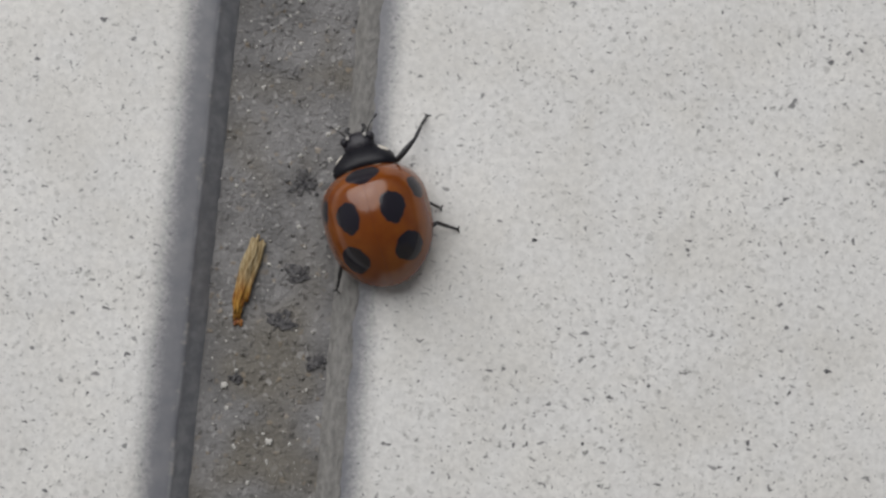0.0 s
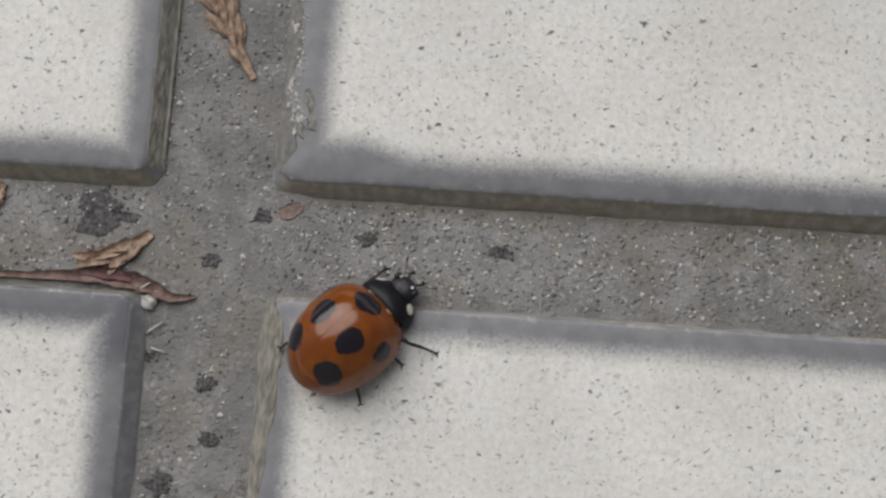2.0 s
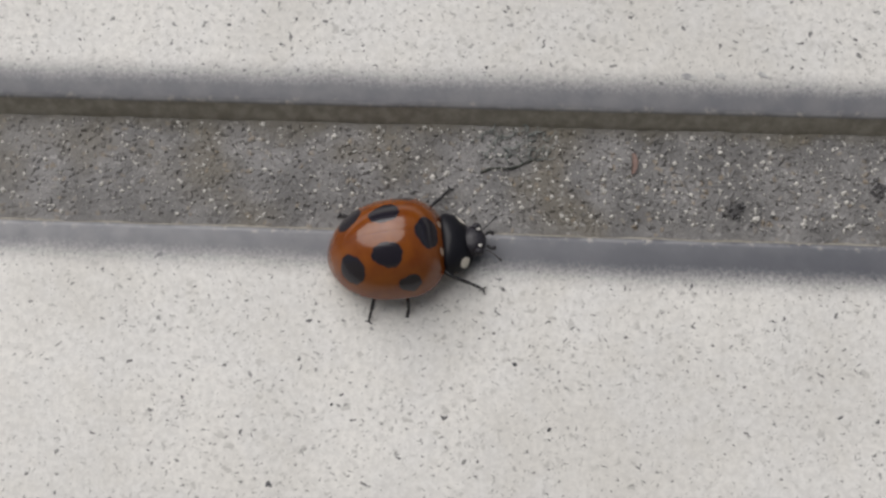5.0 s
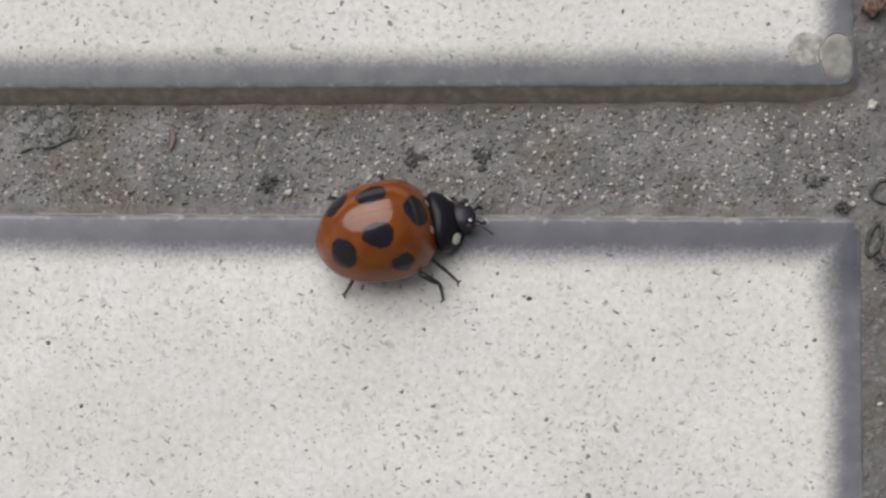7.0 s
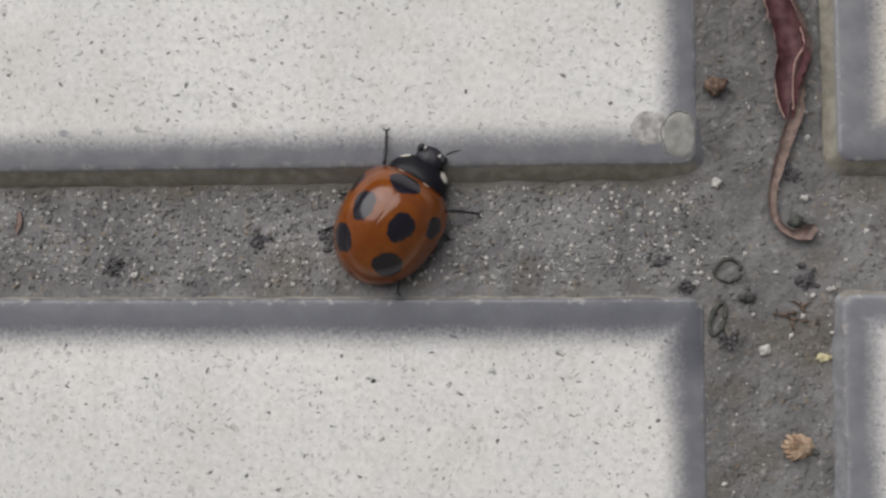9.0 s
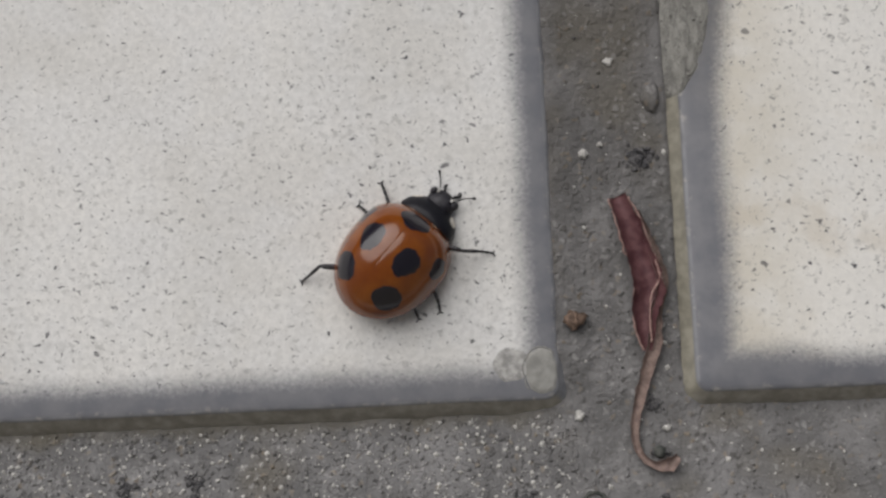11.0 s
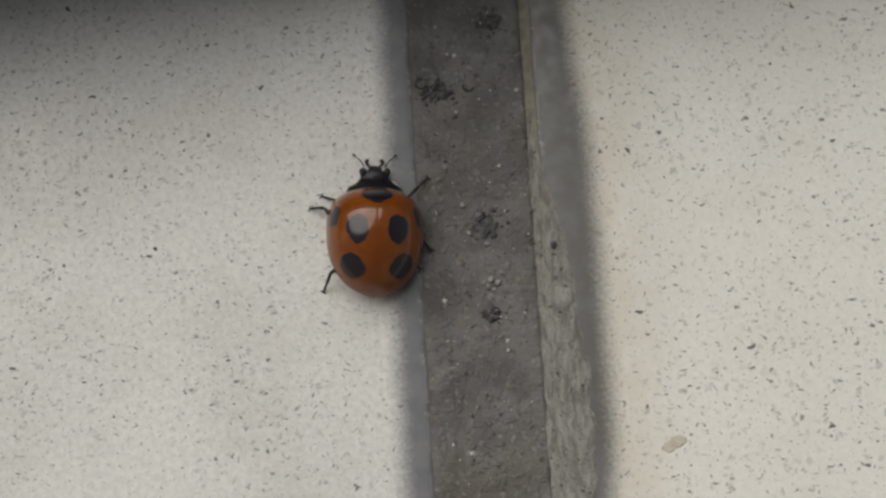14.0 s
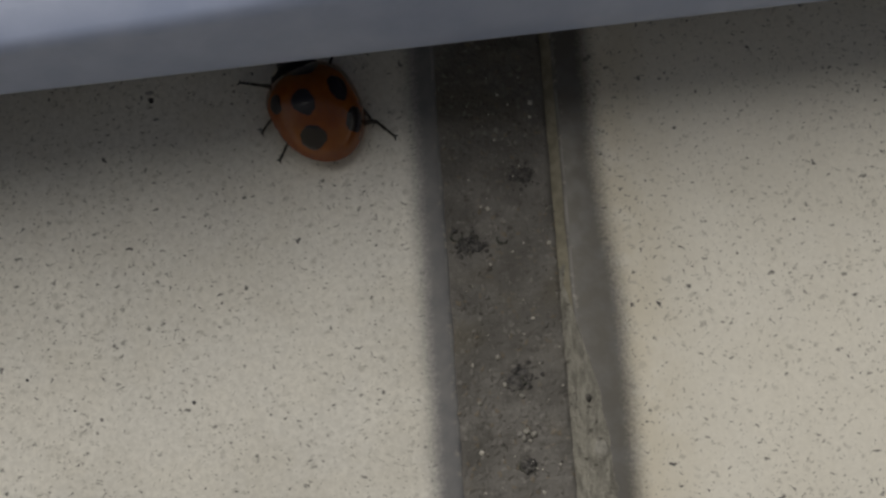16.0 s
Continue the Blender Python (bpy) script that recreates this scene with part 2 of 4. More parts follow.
def crust_material(name, dark, pale):
    """Old cement skin: drawn-out scales, fine grit and a few pits."""
    g = Nodes(name, rough=0.92, spec=0.2)
    p = g.mm()
    scales = g.noise(g.warp(g.vec("MULTIPLY", p, (1.6, 0.6, 1.0)), 1.1, 0.9), 1.4, 4.0, 0.65)
    grit = g.noise(p, 6.5, 3.0, 0.7)
    colour = g.mix(g.span(scales, 0.34, 0.66), dark, pale)
    colour = g.mix(g.math("MULTIPLY", g.span(grit, 0.44, 0.30), 0.55), colour, (0.40, 0.39, 0.36))
    colour = g.mix(g.math("MULTIPLY", g.span(grit, 0.57, 0.72), 0.55), colour, (0.10, 0.095, 0.085))
    pits = g.math("MULTIPLY", g.span(g.cells(g.warp(p, 2.0, 0.5), 1.6), 0.16, 0.08), g.span(g.noise(p, 0.7, 2.0), 0.48, 0.6))
    colour = g.mix(g.math("MULTIPLY", pits, 0.7), colour, (0.07, 0.066, 0.06))
    g.set("Base Color", colour)
    g.bump(g.math("SUBTRACT", g.math("ADD", scales, g.math("MULTIPLY", grit, -0.35)), g.math("MULTIPLY", pits, 0.4)), 0.28, 0.9)
    return g.material


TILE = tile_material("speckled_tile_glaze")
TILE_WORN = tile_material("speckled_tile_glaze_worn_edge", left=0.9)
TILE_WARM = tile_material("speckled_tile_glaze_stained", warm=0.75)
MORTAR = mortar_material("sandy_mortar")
CRUST = crust_material("scaly_mortar_crust", (0.165, 0.160, 0.146), (0.285, 0.278, 0.252))
PALE_CRUST = plain("pale_mortar_crust", (0.150, 0.142, 0.122), (0.27, 0.26, 0.228), 2.0, rough=0.9, relief=0.25, stretch=(1.8, 0.55, 1.0))
GREY_CRUST = plain("grey_mortar_crust", (0.150, 0.146, 0.138), (0.225, 0.218, 0.206), 2.4, rough=0.9, relief=0.2, stretch=(1.3, 0.7, 1.0))
FAR_PAVING = plain("pale_paving", (0.36, 0.35, 0.33), (0.46, 0.45, 0.42), 0.02, rough=0.8)
CHITIN = plain("black_chitin", (0.011, 0.010, 0.014), (0.024, 0.022, 0.027), 6.0, rough=0.42, spec=0.35, relief=0.02)
LEG_BLACK = plain("black_leg_chitin", (0.010, 0.010, 0.012), (0.03, 0.028, 0.03), 8.0, rough=0.42, spec=0.4, relief=0.02)
PALE_HEM = plain("pale_pink_leaf_hem", (0.22, 0.125, 0.11), (0.38, 0.255, 0.22), 3.0, rough=0.75, relief=0.1)
HEM = plain("pinkish_tan_leaf_edge", (0.140, 0.100, 0.086), (0.255, 0.187, 0.160), 2.6, rough=0.7, relief=0.12)
RED_LEAF = plain("wine_red_dry_leaf", (0.070, 0.026, 0.030), (0.135, 0.062, 0.064), 1.6, rough=0.6, relief=0.1)
TAN_LEAF = plain("tan_dry_leaf", (0.100, 0.062, 0.054), (0.215, 0.150, 0.128), 2.2, rough=0.7, relief=0.1)
RUST_LEAF = plain("rust_brown_scale_leaf", (0.190, 0.125, 0.092), (0.37, 0.275, 0.205), 2.5, rough=0.75, relief=0.1)
HUSK = Nodes("fibrous_straw_husk", rough=0.65, spec=0.25)
_p = HUSK.mm()
_grain = HUSK.noise(HUSK.vec("MULTIPLY", _p, (5.0, 0.8, 1.0)), 1.4, 4.0, 0.65)
_pale = HUSK.mix(HUSK.span(_grain, 0.35, 0.65), (0.20, 0.135, 0.055), (0.42, 0.34, 0.20))
_ripe = HUSK.mix(HUSK.span(_grain, 0.35, 0.65), (0.20, 0.075, 0.012), (0.42, 0.23, 0.045))
HUSK.set("Base Color", HUSK.mix(HUSK.span(HUSK.math("ADD", HUSK.parts(_p)[1], HUSK.noise(_p, 0.9)), -31.0, -32.3), _pale, _ripe))
HUSK.bump(_grain, 0.12, 0.8)
HUSK = HUSK.material
STRAW_RED = plain("red_brown_husk_tip", (0.16, 0.045, 0.02), (0.35, 0.16, 0.05), 3.0, rough=0.6)
SEED_TAN = plain("tan_seed_husk", (0.26, 0.175, 0.115), (0.48, 0.36, 0.255), 2.5, rough=0.65, relief=0.1)
PALE_YELLOW = plain("pale_yellow_plant", (0.40, 0.35, 0.19), (0.58, 0.53, 0.34), 2.5, rough=0.65, relief=0.08)
GREY_STONE = plain("grey_grain", (0.19, 0.186, 0.175), (0.33, 0.322, 0.30), 2.5, rough=0.7, relief=0.08)
PALE_STONE = plain("pale_stone", (0.36, 0.35, 0.325), (0.54, 0.525, 0.49), 2.5, rough=0.75, relief=0.08)
DARK_STONE = plain("dark_grit", (0.05, 0.048, 0.047), (0.12, 0.115, 0.11), 2.5, rough=0.9, spec=0.1, relief=0.12)
DIRT = plain("dark_dirt", (0.050, 0.049, 0.052), (0.135, 0.131, 0.130), 4.0, rough=0.95, spec=0.1, relief=0.15)
BROWN_STONE = plain("brown_grit", (0.065, 0.043, 0.031), (0.19, 0.13, 0.095), 3.5, rough=0.75, relief=0.1)
FIBRE = plain("pale_dry_fibre", (0.36, 0.36, 0.34), (0.5, 0.5, 0.48), 3.0, rough=0.9)
LINT = plain("grey_green_lint", (0.105, 0.118, 0.112), (0.25, 0.262, 0.25), 3.0, rough=0.95)
DARK_FIBRE = plain("dark_fibre", (0.04, 0.045, 0.04), (0.10, 0.10, 0.09), 3.0, rough=0.9)
SILL_PAINT = plain("blue_grey_painted_metal", (0.285, 0.345, 0.525), (0.345, 0.405, 0.59), 0.25, rough=0.38, spec=0.5, relief=0.02)

# ---------------------------------------------------------------- mesh helpers


def link_mesh(name, verts, faces, material, parent=None, label="", smooth=True, scale=MM):
    me = bpy.data.meshes.new(name)
    me.from_pydata([(x * scale, y * scale, z * scale) for x, y, z in verts], [], faces)
    me.materials.append(material)
    if smooth:
        me.polygons.foreach_set("use_smooth", [True] * len(me.polygons))
    me.update()
    ob = new(name, me)
    ob.parent = parent
    if label:
        tagged(ob, label)
    return ob


def grid_faces(rows, cols, closed=False):
    out = []
    for i in range(rows - 1):
        for j in range(cols if closed else cols - 1):
            k = (j + 1) % cols
            out.append((i * cols + j, i * cols + k, (i + 1) * cols + k, (i + 1) * cols + j))
    return out


def ellipsoid(c, r, rings=14, segs=24, bumps=0.0, seed=0.0):
    verts, n = [], rings + 1
    for i in range(n):
        a = math.pi * i / rings
        for j in range(segs):
            b = 2 * math.pi * j / segs
            d = Vector((math.sin(a) * math.cos(b), math.sin(a) * math.sin(b), math.cos(a)))
            k = 1 + bumps * noise.noise(d * 1.7 + Vector((seed, seed * 0.7, 0)))
            verts.append((c[0] + r[0] * d.x * k, c[1] + r[1] * d.y * k, c[2] + r[2] * d.z * k))
    return verts, [f[::-1] for f in grid_faces(n, segs, True)]


def tube(points, radii, segs=8):
    """A round bar along points, with a radius at each, closed at both ends."""
    pts = [Vector(p) for p in points]
    verts, up = [], Vector((0.13, 0.21, 1.0)).normalized()
    for i, p in enumerate(pts):
        t = (pts[min(i + 1, len(pts) - 1)] - pts[max(i - 1, 0)]).normalized()
        a = t.cross(up).normalized()
        b = t.cross(a)
        for j in range(segs):
            w = 2 * math.pi * j / segs
            verts.append(tuple(p + (a * math.cos(w) + b * math.sin(w)) * radii[i]))
    faces = grid_faces(len(pts), segs, True)
    faces += [tuple(range(segs))[::-1], tuple(range((len(pts) - 1) * segs, len(pts) * segs))]
    return verts, faces


def curve_points(points, steps=6):
    """A smooth line through a few points."""
    p = [Vector(q) for q in points]
    out = []
    for i in range(len(p) - 1):
        a, b, c, d = p[max(i - 1, 0)], p[i], p[i + 1], p[min(i + 2, len(p) - 1)]
        for s in range(steps):
            t = s / steps
            out.append(0.5 * (2 * b + (c - a) * t + (2 * a - 5 * b + 4 * c - d) * t * t + (3 * b - a - 3 * c + d) * t ** 3))
    return out + [p[-1]]


def joined(shapes):
    verts, faces = [], []
    for v, f in shapes:
        k = len(verts)
        verts += list(v)
        faces += [tuple(i + k for i in q) for q in f]
    return verts, faces


def ease(a, b, v):
    t = min(max((v - a) / (b - a), 0.0), 1.0)
    return t * t * (3 - 2 * t)


# ---------------------------------------------------------------- ground and mortar bed
ground = tagged(link_mesh("ground", [(-60000, -60000, -3.2), (60000, -60000, -3.2), (60000, 60000, -3.2), (-60000, 60000, -3.2)], [(0, 1, 2, 3)], FAR_PAVING),
                "pale worn paving that runs on beyond the tiles", "ground", kind="structure")


# unseen wall, added south of the tiles to shape bounced light and reflections
OCHRE_WALL = plain("ochre_render", (0.17, 0.16, 0.13), (0.22, 0.205, 0.165), 0.01, rough=0.9, relief=0.5)
wall_box = [(x, y, z) for x in (-3500, 3500) for y, z in ((-1300, -3.2), (-1300, 1500), (-1500, 1500), (-1500, -3.2))]
bounce_wall_south = link_mesh("bounce_wall_south", wall_box, grid_faces(2, 4, True) + [(0, 1, 2, 3), (7, 6, 5, 4)], OCHRE_WALL, smooth=False)
tagged(bounce_wall_south, "unseen plain ochre rendered wall added south of the tiles to bounce light", "wall", kind="structure")


def bed(x, y):
    """The mortar's height in millimetres."""
    across = -0.42 - 0.75 * ease(0.5, 6.8, y)
    u = (x + 50) % PITCH - 50
    if x < 45:
        along = -1.15 + 0.50 * ease(-6.5, 0.5, u)
    else:
        along = -0.30 - 0.30 * ease(-6.8, -4.6, u) - 0.14 * ease(-6.0, 0.0, u) - 0.30 * ease(7.0, 9.0, y) * math.exp(-((u + 0.05) / 0.15) ** 2)
    in_x = ease(-10.0, -5.0, u) * ease(4.0, -1.0, u)
    in_y = ease(-3.0, 1.5, y) * ease(10.0, 5.5, y)
    z = (across * in_y + along * in_x) / (in_x + in_y) if in_x + in_y > 0 else along
    v = Vector((x, y, 0.0))
    return z + 0.10 * noise.noise(v * 0.45) + 0.07 * noise.noise(v * 1.3) + 0.05 * noise.noise(v * 3.1)


def strip(x0, x1, y0, y1, step=0.3):
    nx, ny = round((x1 - x0) / step) + 1, round((y1 - y0) / step) + 1
    verts = [(x0 + i * step, y0 + j * step, bed(x0 + i * step, y0 + j * step)) for j in range(ny) for i in range(nx)]
    return verts, grid_faces(ny, nx)


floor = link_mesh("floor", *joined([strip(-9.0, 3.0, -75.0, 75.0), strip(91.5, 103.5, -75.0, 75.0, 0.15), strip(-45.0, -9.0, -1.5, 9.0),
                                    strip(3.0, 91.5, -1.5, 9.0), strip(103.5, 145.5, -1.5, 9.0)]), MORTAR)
tagged(floor, "paved floor of pale speckled tiles with sunken grey mortar joints", "floor", kind="structure")


# ---------------------------------------------------------------- the metal step whose lip overhangs the paving
def build_sill():
    sill = tagged(new("metal_step"), "blue-grey painted metal step with a rounded lower lip above the tiles", "step")
    xs = [-220 + 10 * i for i in range(54)]
    low = lambda x: 59.4 + 0.054 * (x - 70.5)
    top = lambda x: max(59.5 + 0.145 * (x - 72.4), low(x) + 0.3)
    rows = []
    for x in xs:
        a, b = low(x), top(x)
        rows.append([(x, a + 4.0, 9.0), (x, a + 1.2, 8.95), (x, a + 0.45, 9.05), (x, a + 0.1, 9.3), (x, a, 9.8), (x, a + 0.10 * (b - a), 10.8),
                     (x, a + 0.45 * (b - a), 13.2), (x, a + 0.75 * (b - a), 14.4), (x, b, 15.0), (x, b + 0.6, 15.25), (x, b + 2.0, 15.4)])
    n = len(rows[0])
    verts = [v for r in rows for v in r]
    link_mesh("front_lip", verts, [f[::-1] for f in grid_faces(len(rows), n)], SILL_PAINT, sill)
    # unseen upright and raised tread, added to lengthen the shade on the tiles
    face = [v for x in xs for v in ((x, top(x) + 2.0, 15.4), (x, top(x) + 17.0, 16.0), (x, top(x) + 18.0, 16.8), (x, top(x) + 18.4, 27.0), (x, top(x) + 19.2, 28.6), (x, top(x) + 22.0, 29.0))]
    link_mesh("shade_upright", face, [f[::-1] for f in grid_faces(len(xs), 6)], SILL_PAINT, sill)
    plate = [v for x in xs for v in ((x, top(x) + 22.0, 29.0), (x, 420.0, 29.0), (x, 420.0, 9.0), (x, low(x) + 4.0, 9.0))]
    link_mesh("tread", plate, [f[::-1] for f in grid_faces(len(xs), 4)], SILL_PAINT, sill, smooth=False)
    foot = [(x, y, z) for x in (-220, 310) for y, z in ((92, -3.2), (92, 9.1), (418, 9.1), (418, -3.2))]
    link_mesh("riser", foot, grid_faces(2, 4), SILL_PAINT, sill, smooth=False)
    return sill


build_sill()

# ---------------------------------------------------------------- the ladybird
SPOTS = ((0.0, 1.64, 2.78, 0.80, 1.08), (1.17, -0.42, 3.31, 0.74, 0.95), (1.02, -0.98, 3.20, 0.40, 0.85), (1.46, -2.45, 2.39, 0.84, 0.95), (2.43, 0.48, 2.04, 0.58, 1.0))


def elytra_material():
    """Glossy orange wing case with seven black spots."""
    g = Nodes("glossy_orange_wing_case", rough=0.15, spec=0.12)
    p = g.mm()
    x, y, z = g.parts(p)
    c = g.tree.nodes.new("ShaderNodeCombineXYZ")
    g.put(c.inputs[0], g.math("ABSOLUTE", x)), g.put(c.inputs[1], y), g.put(c.inputs[2], z)
    q = g.warp(c.outputs[0], 1.2, 0.45)
    tone = g.noise(p, 0.8, 3.0)
    colour = g.mix(g.span(tone, 0.3, 0.7), (0.140, 0.034, 0.0035), (0.192, 0.054, 0.005))
    colour = g.mix(g.math("MULTIPLY", g.span(z, 1.9, 0.8), 0.35), colour, (0.185, 0.036, 0.009))
    colour = g.mix(g.math("MULTIPLY", g.span(z, 0.90, 0.84), 0.8), colour, (0.46, 0.24, 0.10))
    white = g.vec("DISTANCE", q, (0.75, 2.28, 1.75), "Value")
    colour = g.mix(g.math("MULTIPLY", g.span(white, 0.30, 0.18), 0.7), colour, (0.62, 0.50, 0.38))
    for sx, sy, sz, r, wide in SPOTS:
        off = g.vec("MULTIPLY", g.vec("SUBTRACT", q, (sx, sy, sz)), (1.0 / wide, 1.0, 1.0))
        d = g.vec("LENGTH", off, None, "Value")
        colour = g.mix(g.span(d, r + 0.05, r - 0.05), colour, (0.0125, 0.0105, 0.0150))
    g.set("Base Color", colour)
    g.set("Coat Weight", 0.65)
    g.set("Coat Roughness", 0.13)
    g.set("Coat IOR", 1.57)
    g.bump(g.noise(p, 9.0, 2.0), 0.012, 0.5)
    return g.material


def pronotum_material():
    """Black shield with a white patch at each front corner."""
    g = Nodes("black_shield_with_white_corners", rough=0.42, spec=0.25)
    p = g.mm()
    x, y, z = g.parts(p)
    c = g.tree.nodes.new("ShaderNodeCombineXYZ")
    g.put(c.inputs[0], g.math("ABSOLUTE", x)), g.put(c.inputs[1], y), g.put(c.inputs[2], z)
    d = g.vec("DISTANCE", g.vec("MULTIPLY", g.warp(c.outputs[0], 1.5, 0.3), (1.0, 0.8, 1.0)), (1.32, 2.78, 0.95), "Value")
    g.set("Base Color", g.mix(g.span(d, 0.44, 0.37), g.mix(g.span(g.math("SUBTRACT", g.math("ABSOLUTE", x), g.math("MULTIPLY", z, 0.5)), 1.30, 1.42), (0.006, 0.006, 0.009), (0.16, 0.14, 0.13)), (0.62, 0.58, 0.50)))
    g.bump(g.noise(p, 9.0, 3.0), 0.02, 0.6)
    return g.material


LEGS = []
HIPS = (Vector((0.95, 1.55, 0.85)), Vector((1.30, -0.15, 0.80)), Vector((1.20, -1.65, 0.80)))
TOES = (Vector((2.95, 3.90, 0.06)), Vector((3.50, -0.50, 0.06)), Vector((2.75, -3.45, 0.06)))


def build_ladybird():
    bug = tagged(new("ladybird"), "glossy orange ladybird with seven black spots walking over the tiles", "ladybird")
    case = elytra_material()
    for side in (-1, 1):
        verts, rows, cols = [], 26, 34
        for i in range(rows):
            phi = (i + 0.02) / (rows - 1) * radians(104)
            for j in range(cols):
                th = radians(-90 + 180 * j / (cols - 1))
                r = math.sin(min(phi, radians(90)))
                z = 0.883 + 2.717 * math.copysign(abs(math.cos(phi)) ** 1.122, math.cos(phi))
                cx, sy = max(math.cos(th), 0.0), math.sin(th)
                tuck = 1.0 - 0.12 * ease(radians(90), radians(104), phi)
                flare = 1 + 0.016 * math.exp(-((phi - radians(88)) / 0.10) ** 2)
                x = 2.766 * cx ** (0.754 if sy > 0 else 1.02) * (1 + 0.059 * cx * abs(sy)) * r * tuck * flare
                y = -0.10 + (2.547 if sy > 0 else 3.82) * math.copysign(abs(sy) ** 0.927, sy) * r * tuck * flare
                z -= 0.012 * math.exp(-((x / 0.05) ** 2))
                verts.append((side * (x + 0.003), y, max(z, 0.45)))
        faces = grid_faces(rows, cols)
        link_mesh("wing_case", verts, faces if side < 0 else [f[::-1] for f in faces], case, bug)
    link_mesh("abdomen", *ellipsoid((0, -0.65, 0.86), (2.46, 2.98, 0.42)), CHITIN, bug)
    # neck shield: broad behind, hollowed in front
    verts, rows, cols = [], 16, 28
    for i in range(rows):
        phi = radians(100) * (i + 0.05) / (rows - 1)
        for j in range(cols):
            th = 2 * math.pi * j / cols
            sx, sy = math.cos(th), math.sin(th)
            r = math.sin(phi)
            px = 1.72 * math.copysign(abs(sx) ** 0.8, sx) * r * (1 - 0.14 * max(sy, 0.0))
            py = 2.72 + (1.00 if sy > 0 else 0.72) * math.copysign(abs(sy) ** 0.85, sy) * r
            py -= 0.30 * (px / 2.0) ** 2 - 0.12 * max(sy, 0.0) * (px / 1.3) ** 2
            verts.append((px, py, 0.66 + 1.12 * math.copysign(abs(math.cos(phi)) ** 0.95, math.cos(phi)) - 0.40 * (py - 2.7)))
    shield = link_mesh("neck_shield", verts, [f[::-1] for f in grid_faces(rows, cols, True)], pronotum_material(), bug, "black neck shield with white front corners")
    head = link_mesh("head", *ellipsoid((0, 3.72, 0.76), (0.84, 0.70, 0.54), bumps=0.06), CHITIN, bug)
    for side in (-1, 1):
        link_mesh("eye", *ellipsoid((side * 0.70, 4.00, 0.98), (0.22, 0.26, 0.25), 8, 12), CHITIN, head)
        link_mesh("white_spot", *ellipsoid((side * 0.46, 4.10, 1.24), (0.09, 0.11, 0.06), 6, 10), PALE_STONE, head, "small white face spot")
        feeler = curve_points([(side * 0.60, 4.34, 0.81), (side * 0.80, 4.66, 0.86), (side * 1.05, 4.90, 0.81), (side * 1.26, 5.12, 0.71)], 5)
        n = len(feeler)
        link_mesh("antenna", *tube(feeler, [0.035 + 0.05 * ease(0.72, 0.92, i / (n - 1)) for i in range(n)], 6), LEG_BLACK, head)
        palp = curve_points([(side * 0.30, 4.42, 0.71), (side * 0.48, 4.66, 0.61), (side * 0.40, 4.84, 0.46)], 4)
        link_mesh("palp", *tube(palp, [0.07 + 0.05 * i / (len(palp) - 1) for i in range(len(palp))], 6), LEG_BLACK, head)
    # three pairs of legs: hip, knee, ankle, toe
    shapes = (((2.15, 2.45, 1.10), (2.55, 3.25, 0.50)), ((2.50, -0.10, 1.05), (3.05, -0.25, 0.45)), ((2.20, -2.30, 1.05), (2.50, -2.95, 0.45)))
    for pair, (knee, ankle) in enumerate(shapes):
        hip, toe = HIPS[pair], TOES[pair]
        for side in (-1, 1):
            h = Vector((hip[0] * side, hip[1], hip[2]))
            k, a, t = (Vector((q[0] * side, q[1], q[2])) - h for q in (knee, ankle, toe))
            leg = link_mesh("leg", *tube([(0, 0, 0), k * 0.35, k * 0.75, k], [0.14, 0.18, 0.15, 0.09], 8), LEG_BLACK, bug)
            leg.location = h * MM
            link_mesh("shin", *tube([k, k.lerp(a, 0.3), k.lerp(a, 0.8), a], [0.09, 0.10, 0.105, 0.085], 8), LEG_BLACK, leg)
            d = (t - a)
            foot = tube([a, a + d * 0.3, a + d * 0.36, a + d * 0.62, a + d * 0.68, t], [0.06, 0.095, 0.06, 0.095, 0.055, 0.065], 6)
            out = d.cross(Vector((0, 0, 1))).normalized() * 0.16
            claws = [tube([t, t + d * 0.12 + out * s, t + d * 0.25 + out * s * 1.3 + Vector((0, 0, -0.04))], [0.05, 0.04, 0.02], 5) for s in (-1, 1)]
            link_mesh("foot", *joined([foot] + claws), LEG_BLACK, leg)
            LEGS.append((leg, side, pair, h))
    LEGS.extend([(shield, 0, 0, None), (head, 0, 1, None)])
    return bug


ladybird = build_ladybird()


